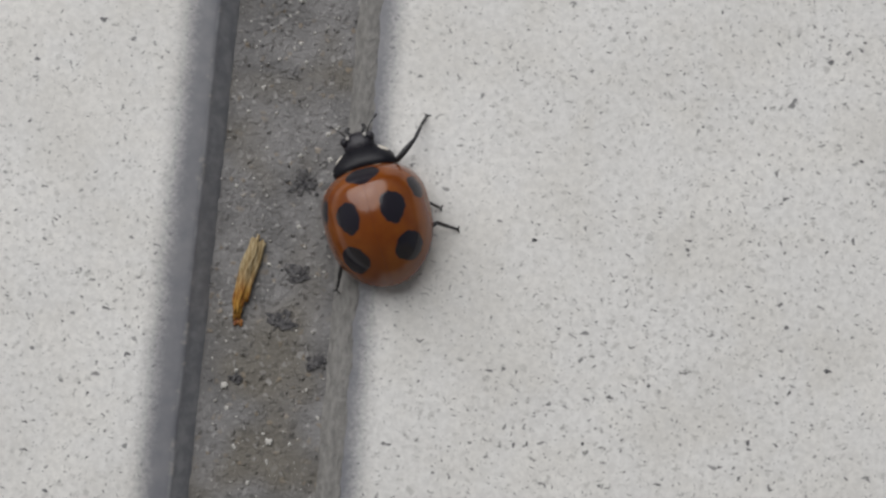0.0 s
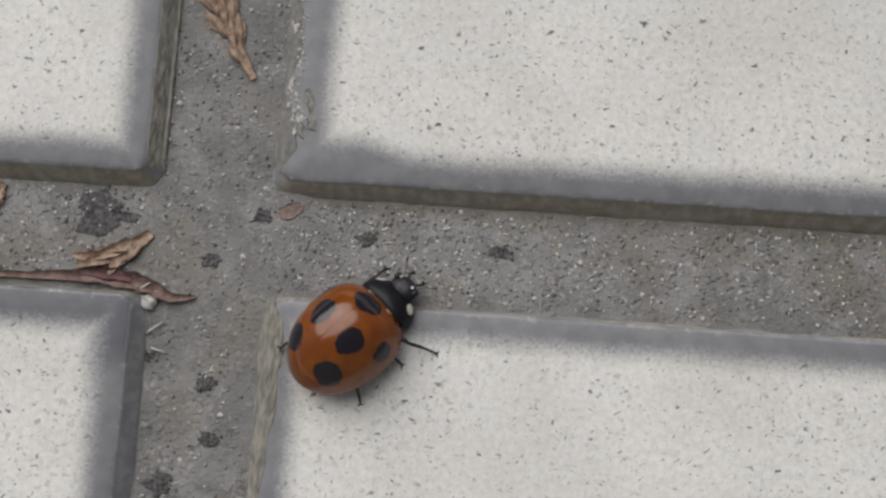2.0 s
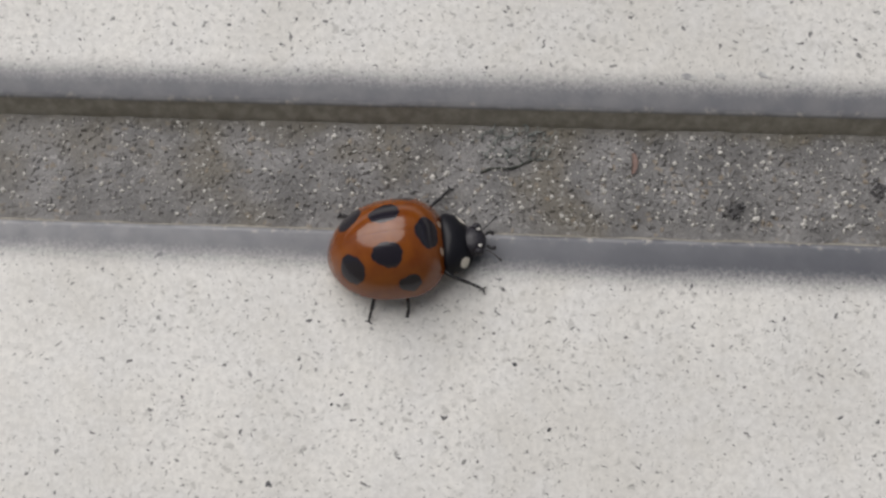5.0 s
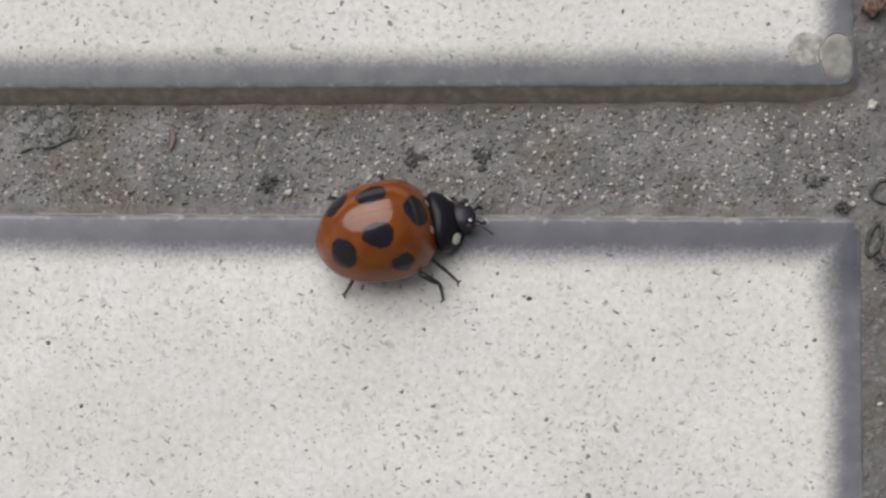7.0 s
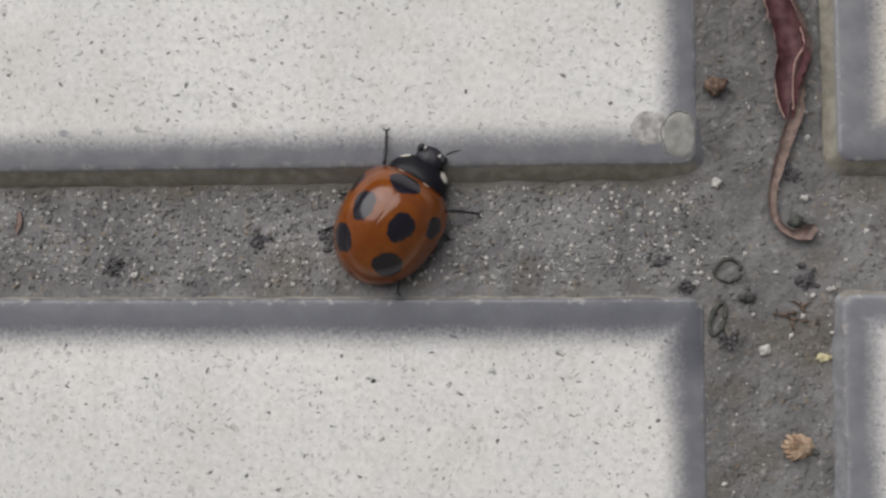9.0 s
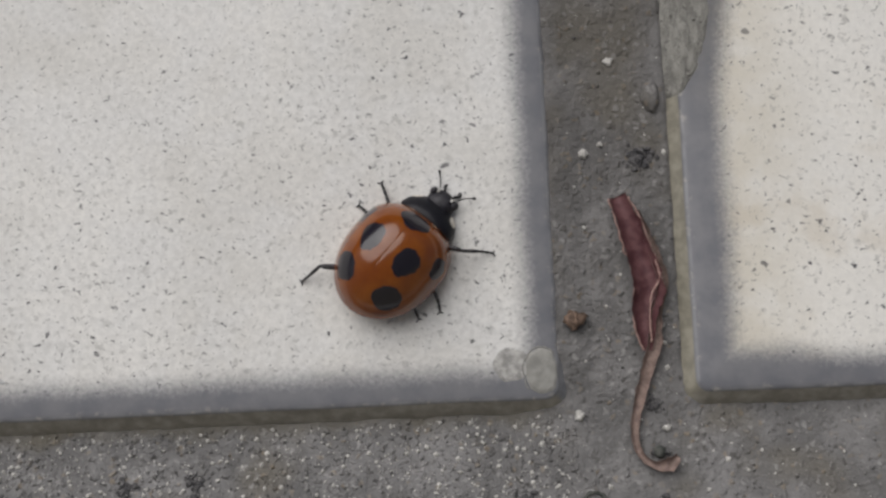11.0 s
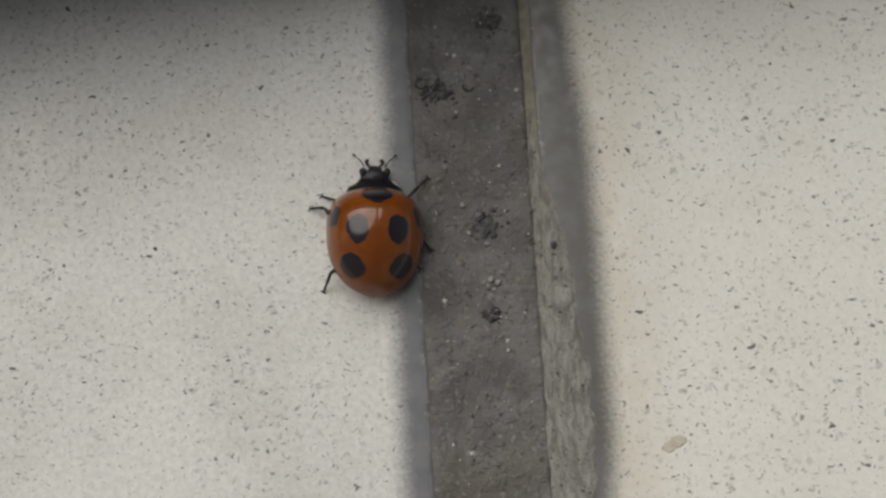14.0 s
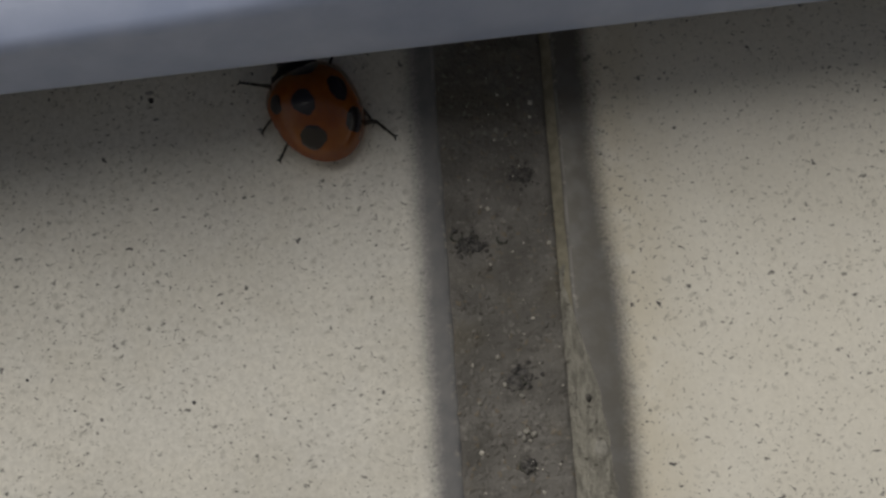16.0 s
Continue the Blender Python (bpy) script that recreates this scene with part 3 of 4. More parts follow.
# ---------------------------------------------------------------- crusts, grit and litter in the joints
def ribbon(points, widths, lift, curl=0.0, thick=0.06, seed=0.0, across=7):
    """A thin dry strip along points, with its own width at each, curled edges and wrinkles."""
    mid = curve_points(points, 6)
    n = len(mid)
    w = [float(np.interp(i / (n - 1), np.linspace(0, 1, len(widths)), widths)) for i in range(n)]
    top = []
    for i, p in enumerate(mid):
        t = mid[min(i + 1, n - 1)] - mid[max(i - 1, 0)]
        side = Vector((-t.y, t.x, 0)).normalized()
        for j in range(across):
            f = 2 * j / (across - 1) - 1
            q = p + side * (f * w[i] / 2) * (1 + 0.30 * noise.noise(Vector((i * 0.55, f * 2, seed))) + 0.15 * noise.noise(Vector((i * 1.7, f * 2, seed))))
            z = p.z + lift + curl * w[i] * (abs(f) ** 2.2) + 0.10 * w[i] * noise.noise(Vector((q.x * 1.1, q.y * 1.1, seed)))
            top.append((q.x, q.y, z))
    low = [(x, y, z - thick) for x, y, z in top]
    f = grid_faces(n, across)
    k = n * across
    edge = [i * across for i in range(n)] + [(n - 1) * across + j for j in range(1, across)] + [i * across + across - 1 for i in range(n - 2, -1, -1)] + list(range(across - 2, 0, -1))
    rim = [(edge[i], edge[(i + 1) % len(edge)], edge[(i + 1) % len(edge)] + k, edge[i] + k) for i in range(len(edge))]
    return top + low, [q[::-1] for q in f] + [tuple(i + k for i in q) for q in f] + rim


def on_bed(x, y, up=0.0):
    return (x, y, bed(x, y) + up)


def pebble(name, x, y, size, material, label, category, flat=0.6, seed=1.0, up=0.0, turn=1.0, group=""):
    v, f = ellipsoid((x, y, bed(x, y) + size * flat * 0.6 + up), (size * turn, size / turn, size * flat), 10, 16, 0.9, seed * 3.7)
    v = [tuple(Vector(q) + 0.22 * size * noise.noise_vector(Vector(q) * (2.2 / size))) for q in v]
    return tagged(link_mesh(name, v, f, material), label, category, group)


def clump(x, y, r, material, label, seed, group="dark dirt in the joints"):
    """A thin ragged crust of dark dirt stuck to the mortar."""
    rings, segs, verts = 9, 30, []
    for i in range(rings):
        f = (i + 0.1) / (rings - 1 + 0.1)
        for j in range(segs):
            a = 2 * math.pi * j / segs
            d = Vector((math.cos(a), math.sin(a), 0))
            far = (0.92 if x < 45 else 0.72) * r * (1.0 + (0.8 if x < 45 else 0.55) * noise.noise(d * 0.9 + Vector((seed * 3.1, 0, 1))) + (0.6 if x < 45 else 0.3) * noise.noise(d * 3.7 + Vector((0, seed * 2.3, 5))))
            px, py = x + 1.15 * far * f * d.x, y + 0.85 * far * f * d.y
            lump = (0.06 if x < 45 else 0.05) + 0.08 * noise.noise(Vector((px * 3.0, py * 3.0, seed))) + 0.05 * noise.noise(Vector((px * 8.0, py * 8.0, seed)))
            verts.append((px, py, bed(px, py) + (-0.08 if i == rings - 1 else lump)))
    faces = grid_faces(rings, segs, True) + [tuple(range(segs))[::-1]]
    rng, crumbs = random.Random(seed + 40), [(verts, faces)]
    for k in range(int(20 + 40 * r)):
        px, py = x + rng.gauss(0, 0.5 * r), y + rng.gauss(0, 0.38 * r)
        size = 0.04 + (0.08 if x < 45 else 0.13) * rng.random() ** 2
        crumbs.append(ellipsoid((px, py, bed(px, py) + 0.3 * size), (size * rng.uniform(0.7, 1.4), size, size * 0.7), 4, 6, 0.9, k * 1.3))
    verts, faces = joined(crumbs)
    return tagged(link_mesh("dirt_crust", verts, faces, material), label, "dirt", group)


def build_crusts():
    """Mortar left on the tile edges."""
    def smear(y0, y1, edge, reach, seed, thick=0.16, material=CRUST, ragged=0.35, close=1.6, way=1):
        """edge: where the tile's rim stands; reach: how far up the tile it goes at y."""
        n, c, verts = int((y1 - y0) / 0.16), 23, []
        for i in range(n):
            y = y0 + (y1 - y0) * i / (n - 1)
            taper = ease(y0, y0 + close, y) * ease(y1, y1 - 1.6, y)
            far = reach(y) * (1 + ragged * noise.noise(Vector((y * 0.6, seed, 0))) + 0.6 * ragged * noise.noise(Vector((y * 2.2, seed, 4)))) * (0.25 + 0.75 * taper)
            for j in range(c):
                f = j / (c - 1)
                inset = -0.85 + (far + 0.85) * f
                x = edge + way * inset
                body = 0.55 + 0.5 * noise.noise(Vector((x * 2.2, y * 0.55, seed))) + 0.35 * noise.noise(Vector((x * 5.5, y * 2.2, seed)))
                body += (0.28 if material == CRUST else 0.0) * (abs(math.sin(4.6 * x + 2.2 * noise.noise(Vector((x * 0.6, y * 0.35, seed + 7))) + 0.25 * y)) - 0.5)
                z = max(rim_height(inset), -0.98) + thick * max(body, 0.12) * min(1.0, 4 * (1 - f)) * taper - (0.06 if j in (0, c - 1) or taper == 0 else 0.0)
                verts.append((x, y, z))
        faces = grid_faces(n, c)
        return link_mesh("mortar_smear", verts, faces if way < 0 else [q[::-1] for q in faces], material, floor)

    crust_y, crust_x = (23.2, 23.9, 24.8, 26.0, 28.0, 33.0, 36.8, 41.7, 45.0, 48.5), (0.1, 0.55, 1.15, 1.65, 2.00, 2.05, 1.70, 1.25, 0.40, -0.40)
    smear(23.2, 50.0, 100.45, lambda y: float(np.interp(y, crust_y, crust_x)), 1.0, 0.19, CRUST, 0.20, 0.35)
    smear(-15.0, 0.3, 0.75, lambda y: 0.15 + 0.85 * ease(-14, -3, y), 3.0, 0.15, PALE_CRUST, 0.25, 0.8)
    smear(7.3, 46.0, -6.95, lambda y: 0.1, 6.0, 0.12, PALE_CRUST, 0.3, 0.8, -1)
    smear(7.4, 26.0, 0.75, lambda y: 0.45 + 0.3 * math.sin(y * 0.9), 4.0, 0.12, GREY_CRUST)
    smear(-62.0, -14.0, 0.75, lambda y: 0.95, 5.0, 0.05, GREY_CRUST, 0.2)


build_crusts()


def build_litter():
    # straw-yellow husk with a red tip
    husk = tagged(new("husk"), "dry straw-yellow plant husk with a red-brown tip lying on mortar", "husk")
    pts = [on_bed(-3.72, -29.5, 0.28), on_bed(-3.92, -30.4, 0.34), on_bed(-4.16, -31.3, 0.30), on_bed(-4.34, -32.3, 0.36), on_bed(-4.46, -33.3, 0.34), on_bed(-4.50, -34.2, 0.26)]
    rng = random.Random(8)
    for k in range(22):
        side, start, stop = rng.uniform(-1, 1), rng.uniform(0.0, 0.22), rng.uniform(0.72, 1.0)
        rise = 0.22 * math.sqrt(1 - side * side) * rng.uniform(0.3, 1.2)
        line = []
        for i in range(12):
            f = start + (stop - start) * i / 11
            q = Vector(pts[min(int(f * 5), 4)]).lerp(Vector(pts[min(int(f * 5), 4) + 1]), f * 5 - min(int(f * 5), 4))
            half = float(np.interp(f, (0, 0.08, 0.2, 0.36, 0.5, 0.75, 1.0), (0.34, 0.40, 0.34, 0.44, 0.36, 0.36, 0.24)))
            line.append((q.x + side * half + 0.05 * noise.noise(Vector((f * 6, k, 0))), q.y, q.z - 0.16 + rise + 0.05 * noise.noise(Vector((f * 5, k, 9)))))
        link_mesh("strand", *tube(line, [0.06 + 0.065 * math.sin(math.pi * (i + 1.5) / 14) for i in range(12)], 6), HUSK, husk)
    link_mesh("husk_tip", *joined([ellipsoid((-4.50 + 0.16 * k, -34.2 - 0.08 * abs(k), bed(-4.5, -34.3) + 0.14), (0.10, 0.22, 0.10), 6, 8, 0.4, k) for k in (-1, 0, 1)]), STRAW_RED, husk, "red-brown tip")

    # rust-brown conifer sprigs
    def sprig(label, spine, barbs, width):
        ob = tagged(new("conifer_sprig"), label, "dry leaf", "dry conifer sprigs")
        link_mesh("stem", *ribbon(spine, [width * 0.7, width, width * 0.9, width * 0.4], 0.12, 0.25, 0.08, 2.0), RUST_LEAF, ob)
        for k, (f, side, reach) in enumerate(barbs):
            i = f * (len(spine) - 1)
            a, b = Vector(spine[int(i)]), Vector(spine[min(int(i) + 1, len(spine) - 1)])
            p, t = a.lerp(b, i - int(i)), (b - a).normalized()
            out = (Vector((-t.y, t.x, 0)) * side * 0.55 + t * 0.85).normalized()
            for n in range(3):
                e = p + (out + t * 0.28 * n).normalized() * reach * (1.35 + 0.16 * n)
                e.z = bed(e.x, e.y) + 0.15 + 0.05 * n
                link_mesh("scale_leaf", *ribbon([p, p.lerp(e, 0.5) + Vector((0, 0, 0.06 + 0.03 * n)), e], [width * 0.55, width * 0.80, width * 0.12], 0.06, 0.16, 0.05, 3.0 + k + 0.4 * n), RUST_LEAF, ob)
        return ob

    sprig("rust-brown dry conifer sprig lying in a mortar joint", [on_bed(-1.4, 12.9), on_bed(-2.2, 14.3), on_bed(-2.9, 15.6), on_bed(-3.7, 17.3), on_bed(-4.3, 19.6)],
          [(0.18, 1, 0.9), (0.32, -1, 1.3), (0.45, 1, 1.5), (0.55, -1, 1.4), (0.66, 1, 1.6), (0.78, -1, 1.5), (0.9, 1, 1.3)], 0.62)
    sprig("light brown frayed conifer scrap beside a tile edge", [on_bed(-6.5, 3.6), on_bed(-7.2, 2.9), on_bed(-8.0, 2.2), on_bed(-9.4, 1.7)],
          [(0.25, -1, 1.1), (0.45, -1, 1.5), (0.65, -1, 1.6), (0.6, 1, 0.9), (0.85, -1, 1.2), (0.3, 1, 0.7)], 0.75)
    sprig("orange-brown conifer scrap lying on mortar", [on_bed(-15.3, 6.0), on_bed(-15.9, 4.9), on_bed(-16.8, 3.5), on_bed(-18.2, 2.4)],
          [(0.05, 1, 0.9), (0.3, 1, 1.1), (0.5, -1, 1.1), (0.7, 1, 1.2)], 0.55)
    strip_leaf = tagged(new("dry_leaf_strip"), "wine-brown dry leaf strip along a tile edge", "dry leaf")
    link_mesh("blade", *ribbon([on_bed(-18.5, 0.60), on_bed(-13.0, 0.72), on_bed(-9.6, 0.90), on_bed(-7.9, 0.88), on_bed(-6.2, 0.55), on_bed(-5.0, 0.0), on_bed(-3.5, 0.1)],
                               [0.25, 0.40, 0.75, 1.05, 0.85, 0.55, 0.12], 0.14, 0.3, 0.09, 5.0), TAN_LEAF, strip_leaf)
    link_mesh("fold", *ribbon([on_bed(-10.2, 1.05), on_bed(-8.6, 1.1), on_bed(-7.2, 0.85)], [0.2, 0.7, 0.3], 0.22, 0.2, 0.07, 8.0), RED_LEAF, strip_leaf, "wine-red fold")
    # curled red leaf
    curled = tagged(new("curled_leaf"), "curled wine-red dry leaf with tan edges and hooked stalk", "dry leaf")
    link_mesh("blade", *ribbon([on_bed(96.75, 17.85), on_bed(97.25, 16.3), on_bed(97.75, 14.6), on_bed(98.15, 12.9), on_bed(97.85, 11.2), on_bed(97.95, 9.4)],
                               [0.95, 1.2, 1.35, 1.7, 1.35, 0.45], 0.22, 0.42, 0.09, 11.0, 9), RED_LEAF, curled)
    link_mesh("rolled_edge", *ribbon([on_bed(97.75, 17.0), on_bed(98.25, 15.6), on_bed(98.65, 14.4), on_bed(98.95, 13.0), on_bed(98.5, 11.4), on_bed(98.35, 9.9), on_bed(97.8, 8.2), on_bed(97.25, 6.4),
                                      on_bed(97.0, 5.0), on_bed(97.2, 3.95), on_bed(97.9, 3.3), on_bed(98.75, 3.3), on_bed(99.25, 3.7)],
                                     [0.25, 0.5, 0.62, 0.6, 0.62, 0.75, 0.66, 0.52, 0.42, 0.36, 0.38, 0.8, 0.3], 0.26, 0.45, 0.08, 12.0), HEM, curled, "pinkish tan rolled edge and stalk")
    # dark blob stands in for the shaded hole inside the stalk's hook
    link_mesh("dark_hole", *ellipsoid(on_bed(98.3, 3.95, 0.12), (0.34, 0.36, 0.22), 8, 12, 0.3, 4.0), DARK_FIBRE, curled, "dark withered core in the hook")
    for side, line in (("left", ((96.28, 17.7), (96.7, 16.0), (96.95, 14.9), (97.25, 14.1), (97.4, 12.9), (97.25, 11.6), (97.3, 10.6), (97.7, 9.4))),
                       ("right", ((97.3, 17.75), (97.95, 16.4), (98.35, 15.0), (98.7, 13.9), (98.75, 13.2), (98.3, 12.4), (98.1, 11.0), (98.15, 9.8)))):
        c = curve_points([on_bed(x, y, 0.52 if side == "left" else 0.68) for x, y in line], 8)
        c = [p + Vector((0.11 * noise.noise(Vector((p.y * 2.6, 3.0, 0))), 0.0, 0.06 * noise.noise(Vector((p.y * 4.0, 1.0, 0))))) for p in c]
        link_mesh("crinkled_hem", *tube(c, [0.05 + 0.05 * abs(noise.noise(Vector((i * 0.5, len(side), 0)))) for i in range(len(c))], 6), PALE_HEM, curled, "pale crinkled hem")
    # winged seed
    seed = tagged(new("seed_husk"), "small tan ribbed seed husk lying on mortar", "seed")
    verts, rings, segs = [], 12, 30
    for i in range(rings + 1):
        f = i / rings
        for j in range(segs):
            a = 2 * math.pi * j / segs
            groove = 1 + 0.07 * math.cos(9 * a) * f
            px, py = 98.15 + 0.78 * f * math.cos(a) * groove, -7.93 + 0.66 * f * math.sin(a) * groove
            verts.append((px, py, bed(px, py) + 0.05 + 0.42 * (1 - f * f) ** 0.7 + 0.05 * math.cos(9 * a) * f * (1 - f) * 2))
    link_mesh("shell", verts, [q[::-1] for q in grid_faces(rings + 1, segs, True)], SEED_TAN, seed)
    for k in range(7):
        a = radians(-58 + 21 * k)
        p = [on_bed(98.2 - r * math.cos(a), -7.93 + 0.85 * r * math.sin(a), h) for r, h in ((0.2, 0.47), (0.62, 0.38), (0.98 + 0.10 * math.sin(3 * k), 0.14))]
        link_mesh("rib", *ribbon(p, [0.34, 0.32, 0.12], 0.04, 0.25, 0.06, 20.0 + k), SEED_TAN, seed)
    link_mesh("dark_tip", *ellipsoid(on_bed(99.0, -8.25, 0.08), (0.22, 0.16, 0.1), 6, 9, 0.4, 2.0), DARK_FIBRE, seed, "dark withered tip")
    # grit and chips told apart by eye
    for x, y, size, flat in ((-6.15, -0.25, 0.72, 0.45), (-2.75, -16.6, 0.36, 0.5), (95.05, 20.3, 0.34, 0.6), (94.15, 6.05, 0.36, 0.5), (98.8, 5.2, 0.30, 0.6), (96.5, -2.9, 0.42, 0.5),
                             (100.1, 0.35, 0.20, 0.7), (62.7, 1.30, 0.28, 0.6), (96.7, 25.4, 0.34, 0.5), (-4.9, -37.6, 0.26, 0.6), (-2.3, -40.3, 0.26, 0.6), (101.2, 39.2, 0.5, 0.35)):
        pebble("stone_chip", x, y, size * 0.66, PALE_STONE, "small pale stone chip stuck on the mortar", "stone", flat, x, group="pale stone chips", up=0.5 if x > 101 else 0)
    pebble("yellow_chip", 99.55, -3.3, 0.29, PALE_YELLOW, "pale yellow-green plant chip lying on mortar", "plant chip", 0.4, 3.0, turn=1.4)
    pebble("brown_pellet", -3.1, -15.45, 0.55, BROWN_STONE, "crumbly red-brown pellet lying on mortar", "pellet", 0.7, 9.0)
    pebble("brown_pellet", 94.1, 11.15, 0.48, BROWN_STONE, "crumbly dark brown pellet beside a tile edge", "pellet", 0.7, 4.0)
    v, f = ellipsoid((98.95, 23.4, bed(98.95, 23.4) + 0.12), (0.48, 0.95, 0.42), 12, 18, 0.25, 2.0)
    tagged(link_mesh("grey_pebble", v, f, MORTAR), "smooth grey oval pebble at a tile edge", "stone")
    for n, (x, y, r) in enumerate(((-1.7, -26.7, 0.85), (-0.25, -36.1, 0.5), (-4.3, -37.2, 0.3), (-2.0, -7.75, 0.55), (-4.7, -10.4, 0.8), (-2.6, -4.7, 0.6),
                                          (-5.1, -12.6, 0.4), (-2.9, -13.5, 0.5), (-6.2, -3.4, 0.4), (-9.2, 4.7, 1.8), (-0.3, 5.0, 0.5), (-2.8, 2.3, 0.5), (5.9, 4.0, 0.6),
                                          (13.6, 3.8, 0.55), (73.25, 3.35, 0.55), (69.5, 3.1, 0.6), (91.0, 1.8, 0.5), (94.6, -2.3, 0.7), (95.5, -0.1, 0.35), (97.8, -12.7, 0.8),
                                          (98.2, 3.9, 0.42), (98.2, 6.5, 0.5), (98.6, 0.8, 0.7), (92.4, 0.45, 0.45), (96.9, 43.0, 0.95), (94.6, 51.3, 0.9), (97.0, 37.7, 0.5),
                                          (98.2, 20.0, 0.9), (98.0, 55.4, 0.9), (61.6, 1.7, 0.5), (-1.6, -31.5, 0.6), (-2.2, -34.0, 0.6))):
        clump(x, y, r, DIRT, "dark crust of dirt and grit stuck on the mortar", n)
    # dark flake with a ring shape
    ring = [on_bed(94.6 + 0.62 * math.cos(a) * (1 + 0.2 * math.sin(2.3 * a)), 1.35 + 0.62 * math.sin(a), 0.06 + 0.05 * math.sin(5 * a)) for a in np.linspace(0, 6.0, 26)]
    tagged(link_mesh("dark_fibre", *tube(ring, [0.08 + 0.11 * abs(noise.noise(Vector((i * 0.45, 0, 0)))) for i in range(26)], 6), DARK_FIBRE), "dark curled plant fibre ring lying on mortar", "fibre")
    loop = [on_bed(94.0 + 0.35 * math.cos(a) + 0.25 * math.sin(a), -1.2 + 0.85 * math.sin(a), 0.08) for a in np.linspace(0, 6.2, 24)]
    tagged(link_mesh("dark_fibre", *tube(loop, [0.10 + 0.14 * abs(noise.noise(Vector((i * 0.45, 5, 0)))) for i in range(24)], 6), DARK_FIBRE), "dark curled plant fibre loop beside a tile corner", "fibre")
    # scraps, sticks and crumbs near the crossing of the joints
    tagged(link_mesh("leaf_scrap", *ribbon([on_bed(0.7, 5.2), on_bed(1.3, 5.35), on_bed(1.95, 5.75)], [0.5, 0.9, 0.5], 0.04, 0.08, 0.04, 44.0), HEM), "thin tan leaf scrap under a tile corner", "dry leaf")
    sticks = random.Random(21)
    for k in range(14):
        x, y, a, n = 97.9 + sticks.gauss(0, 0.7), -1.0 + sticks.gauss(0, 0.35), sticks.uniform(0, 3.1), sticks.uniform(0.25, 0.6)
        c = [on_bed(x + n * (f - 0.5) * math.cos(a), y + n * (f - 0.5) * math.sin(a), 0.08 + 0.06 * math.sin(3 * f)) for f in np.linspace(0, 1, 4)]
        tagged(link_mesh("plant_crumb", *tube(c, [0.04, 0.07, 0.06, 0.03], 5), BROWN_STONE), "tiny brown plant crumb lying on mortar", "plant crumb", "brown plant crumbs")
    pebble("dark_seed", 95.5, -0.1, 0.30, DARK_FIBRE, "tiny blue-black seed lying on mortar", "seed", 0.6, 5.0, turn=1.3)
    for x, y, size in ((98.5, -1.1, 0.17), (100.0, -2.0, 0.16), (99.9, 0.3, 0.2), (99.0, 0.0, 0.17), (95.7, 44.3, 0.17), (97.1, 39.8, 0.24), (97.5, 39.6, 0.22), (96.9, 39.35, 0.2), (97.25, 39.2, 0.16),
                       (94.4, 41.6, 0.2), (96.0, 42.6, 0.17), (97.0, 41.9, 0.2), (93.2, 1.2, 0.18), (93.6, 0.9, 0.15), (92.9, 0.7, 0.2), (97.9, 8.6, 0.15), (94.9, 16.2, 0.17), (96.0, 20.8, 0.2)):
        pebble("stone_chip", x, y, size * 0.72, GREY_STONE if y > 30 else PALE_STONE, "small grey stone chip stuck on the mortar" if y > 30 else "small pale stone chip stuck on the mortar", "stone", 0.7, x + y, group="pale stone chips")
    for x, y, r, sweep in ((93.7, 51.8, 0.34, 4.2), (94.9, 51.9, 0.30, 3.0), (96.5, 51.5, 0.32, 3.6), (96.9, 37.8, 0.42, 3.4), (97.4, 42.9, 0.38, 2.6)):
        c = [on_bed(x + r * math.cos(a), y + 0.8 * r * math.sin(a), 0.06) for a in np.linspace(2.4, 2.4 + sweep, 12)]
        tagged(link_mesh("dark_fibre", *tube(c, [0.05 + 0.09 * abs(noise.noise(Vector((i * 0.6, x, 0)))) for i in range(12)], 5), DARK_FIBRE), "short curled dark plant fibre on mortar", "fibre", "short dark fibres")
    # lint and a dark thread
    rng, hairs = random.Random(5), []
    for k in range(48):
        x, y, a = 49.6 + rng.uniform(-1.7, 1.7), 5.1 + rng.uniform(-0.8, 0.9), rng.uniform(0, 6.28)
        c = [on_bed(x + 0.8 * f * math.cos(a + f), y + 0.6 * f * math.sin(a + 1.4 * f), 0.06 + 0.12 * math.sin(3.1 * f)) for f in np.linspace(0, 1, 7)]
        hairs.append(tube(c, [0.026] * 7, 5))
    tagged(link_mesh("lint", *joined(hairs), LINT), "loose tuft of grey-green lint on sandy mortar", "lint")
    tagged(link_mesh("thread", *tube([on_bed(47.7 + 3.4 * f, 3.55 + 0.85 * f + 0.12 * math.sin(9 * f), 0.06) for f in np.linspace(0, 1, 14)], [0.05 + 0.02 * (i % 3) for i in range(14)], 6), DARK_FIBRE),
           "short dark thread lying on sandy mortar", "thread")
    tagged(link_mesh("straw_scrap", *ribbon([on_bed(56.1, 4.9), on_bed(56.2, 4.3), on_bed(56.05, 3.7)], [0.2, 0.35, 0.15], 0.12, 0.2, 0.06, 6.0), TAN_LEAF), "tiny tan straw scrap on sandy mortar", "straw")
    for k, (x, y) in enumerate(((-6.2, -2.1), (-5.9, -2.9), (-7.0, 0.1))):
        c = [on_bed(x + 0.9 * f, y + 0.7 * f * (1 if k != 1 else -0.3), 0.12 + 0.15 * math.sin(3 * f)) for f in np.linspace(0, 1, 6)]
        tagged(link_mesh("pale_fibre", *tube(c, [0.06, 0.08, 0.06, 0.07, 0.05, 0.03], 5), FIBRE), "pale dry plant fibre lying on mortar", "fibre", "pale fibres")


build_litter()


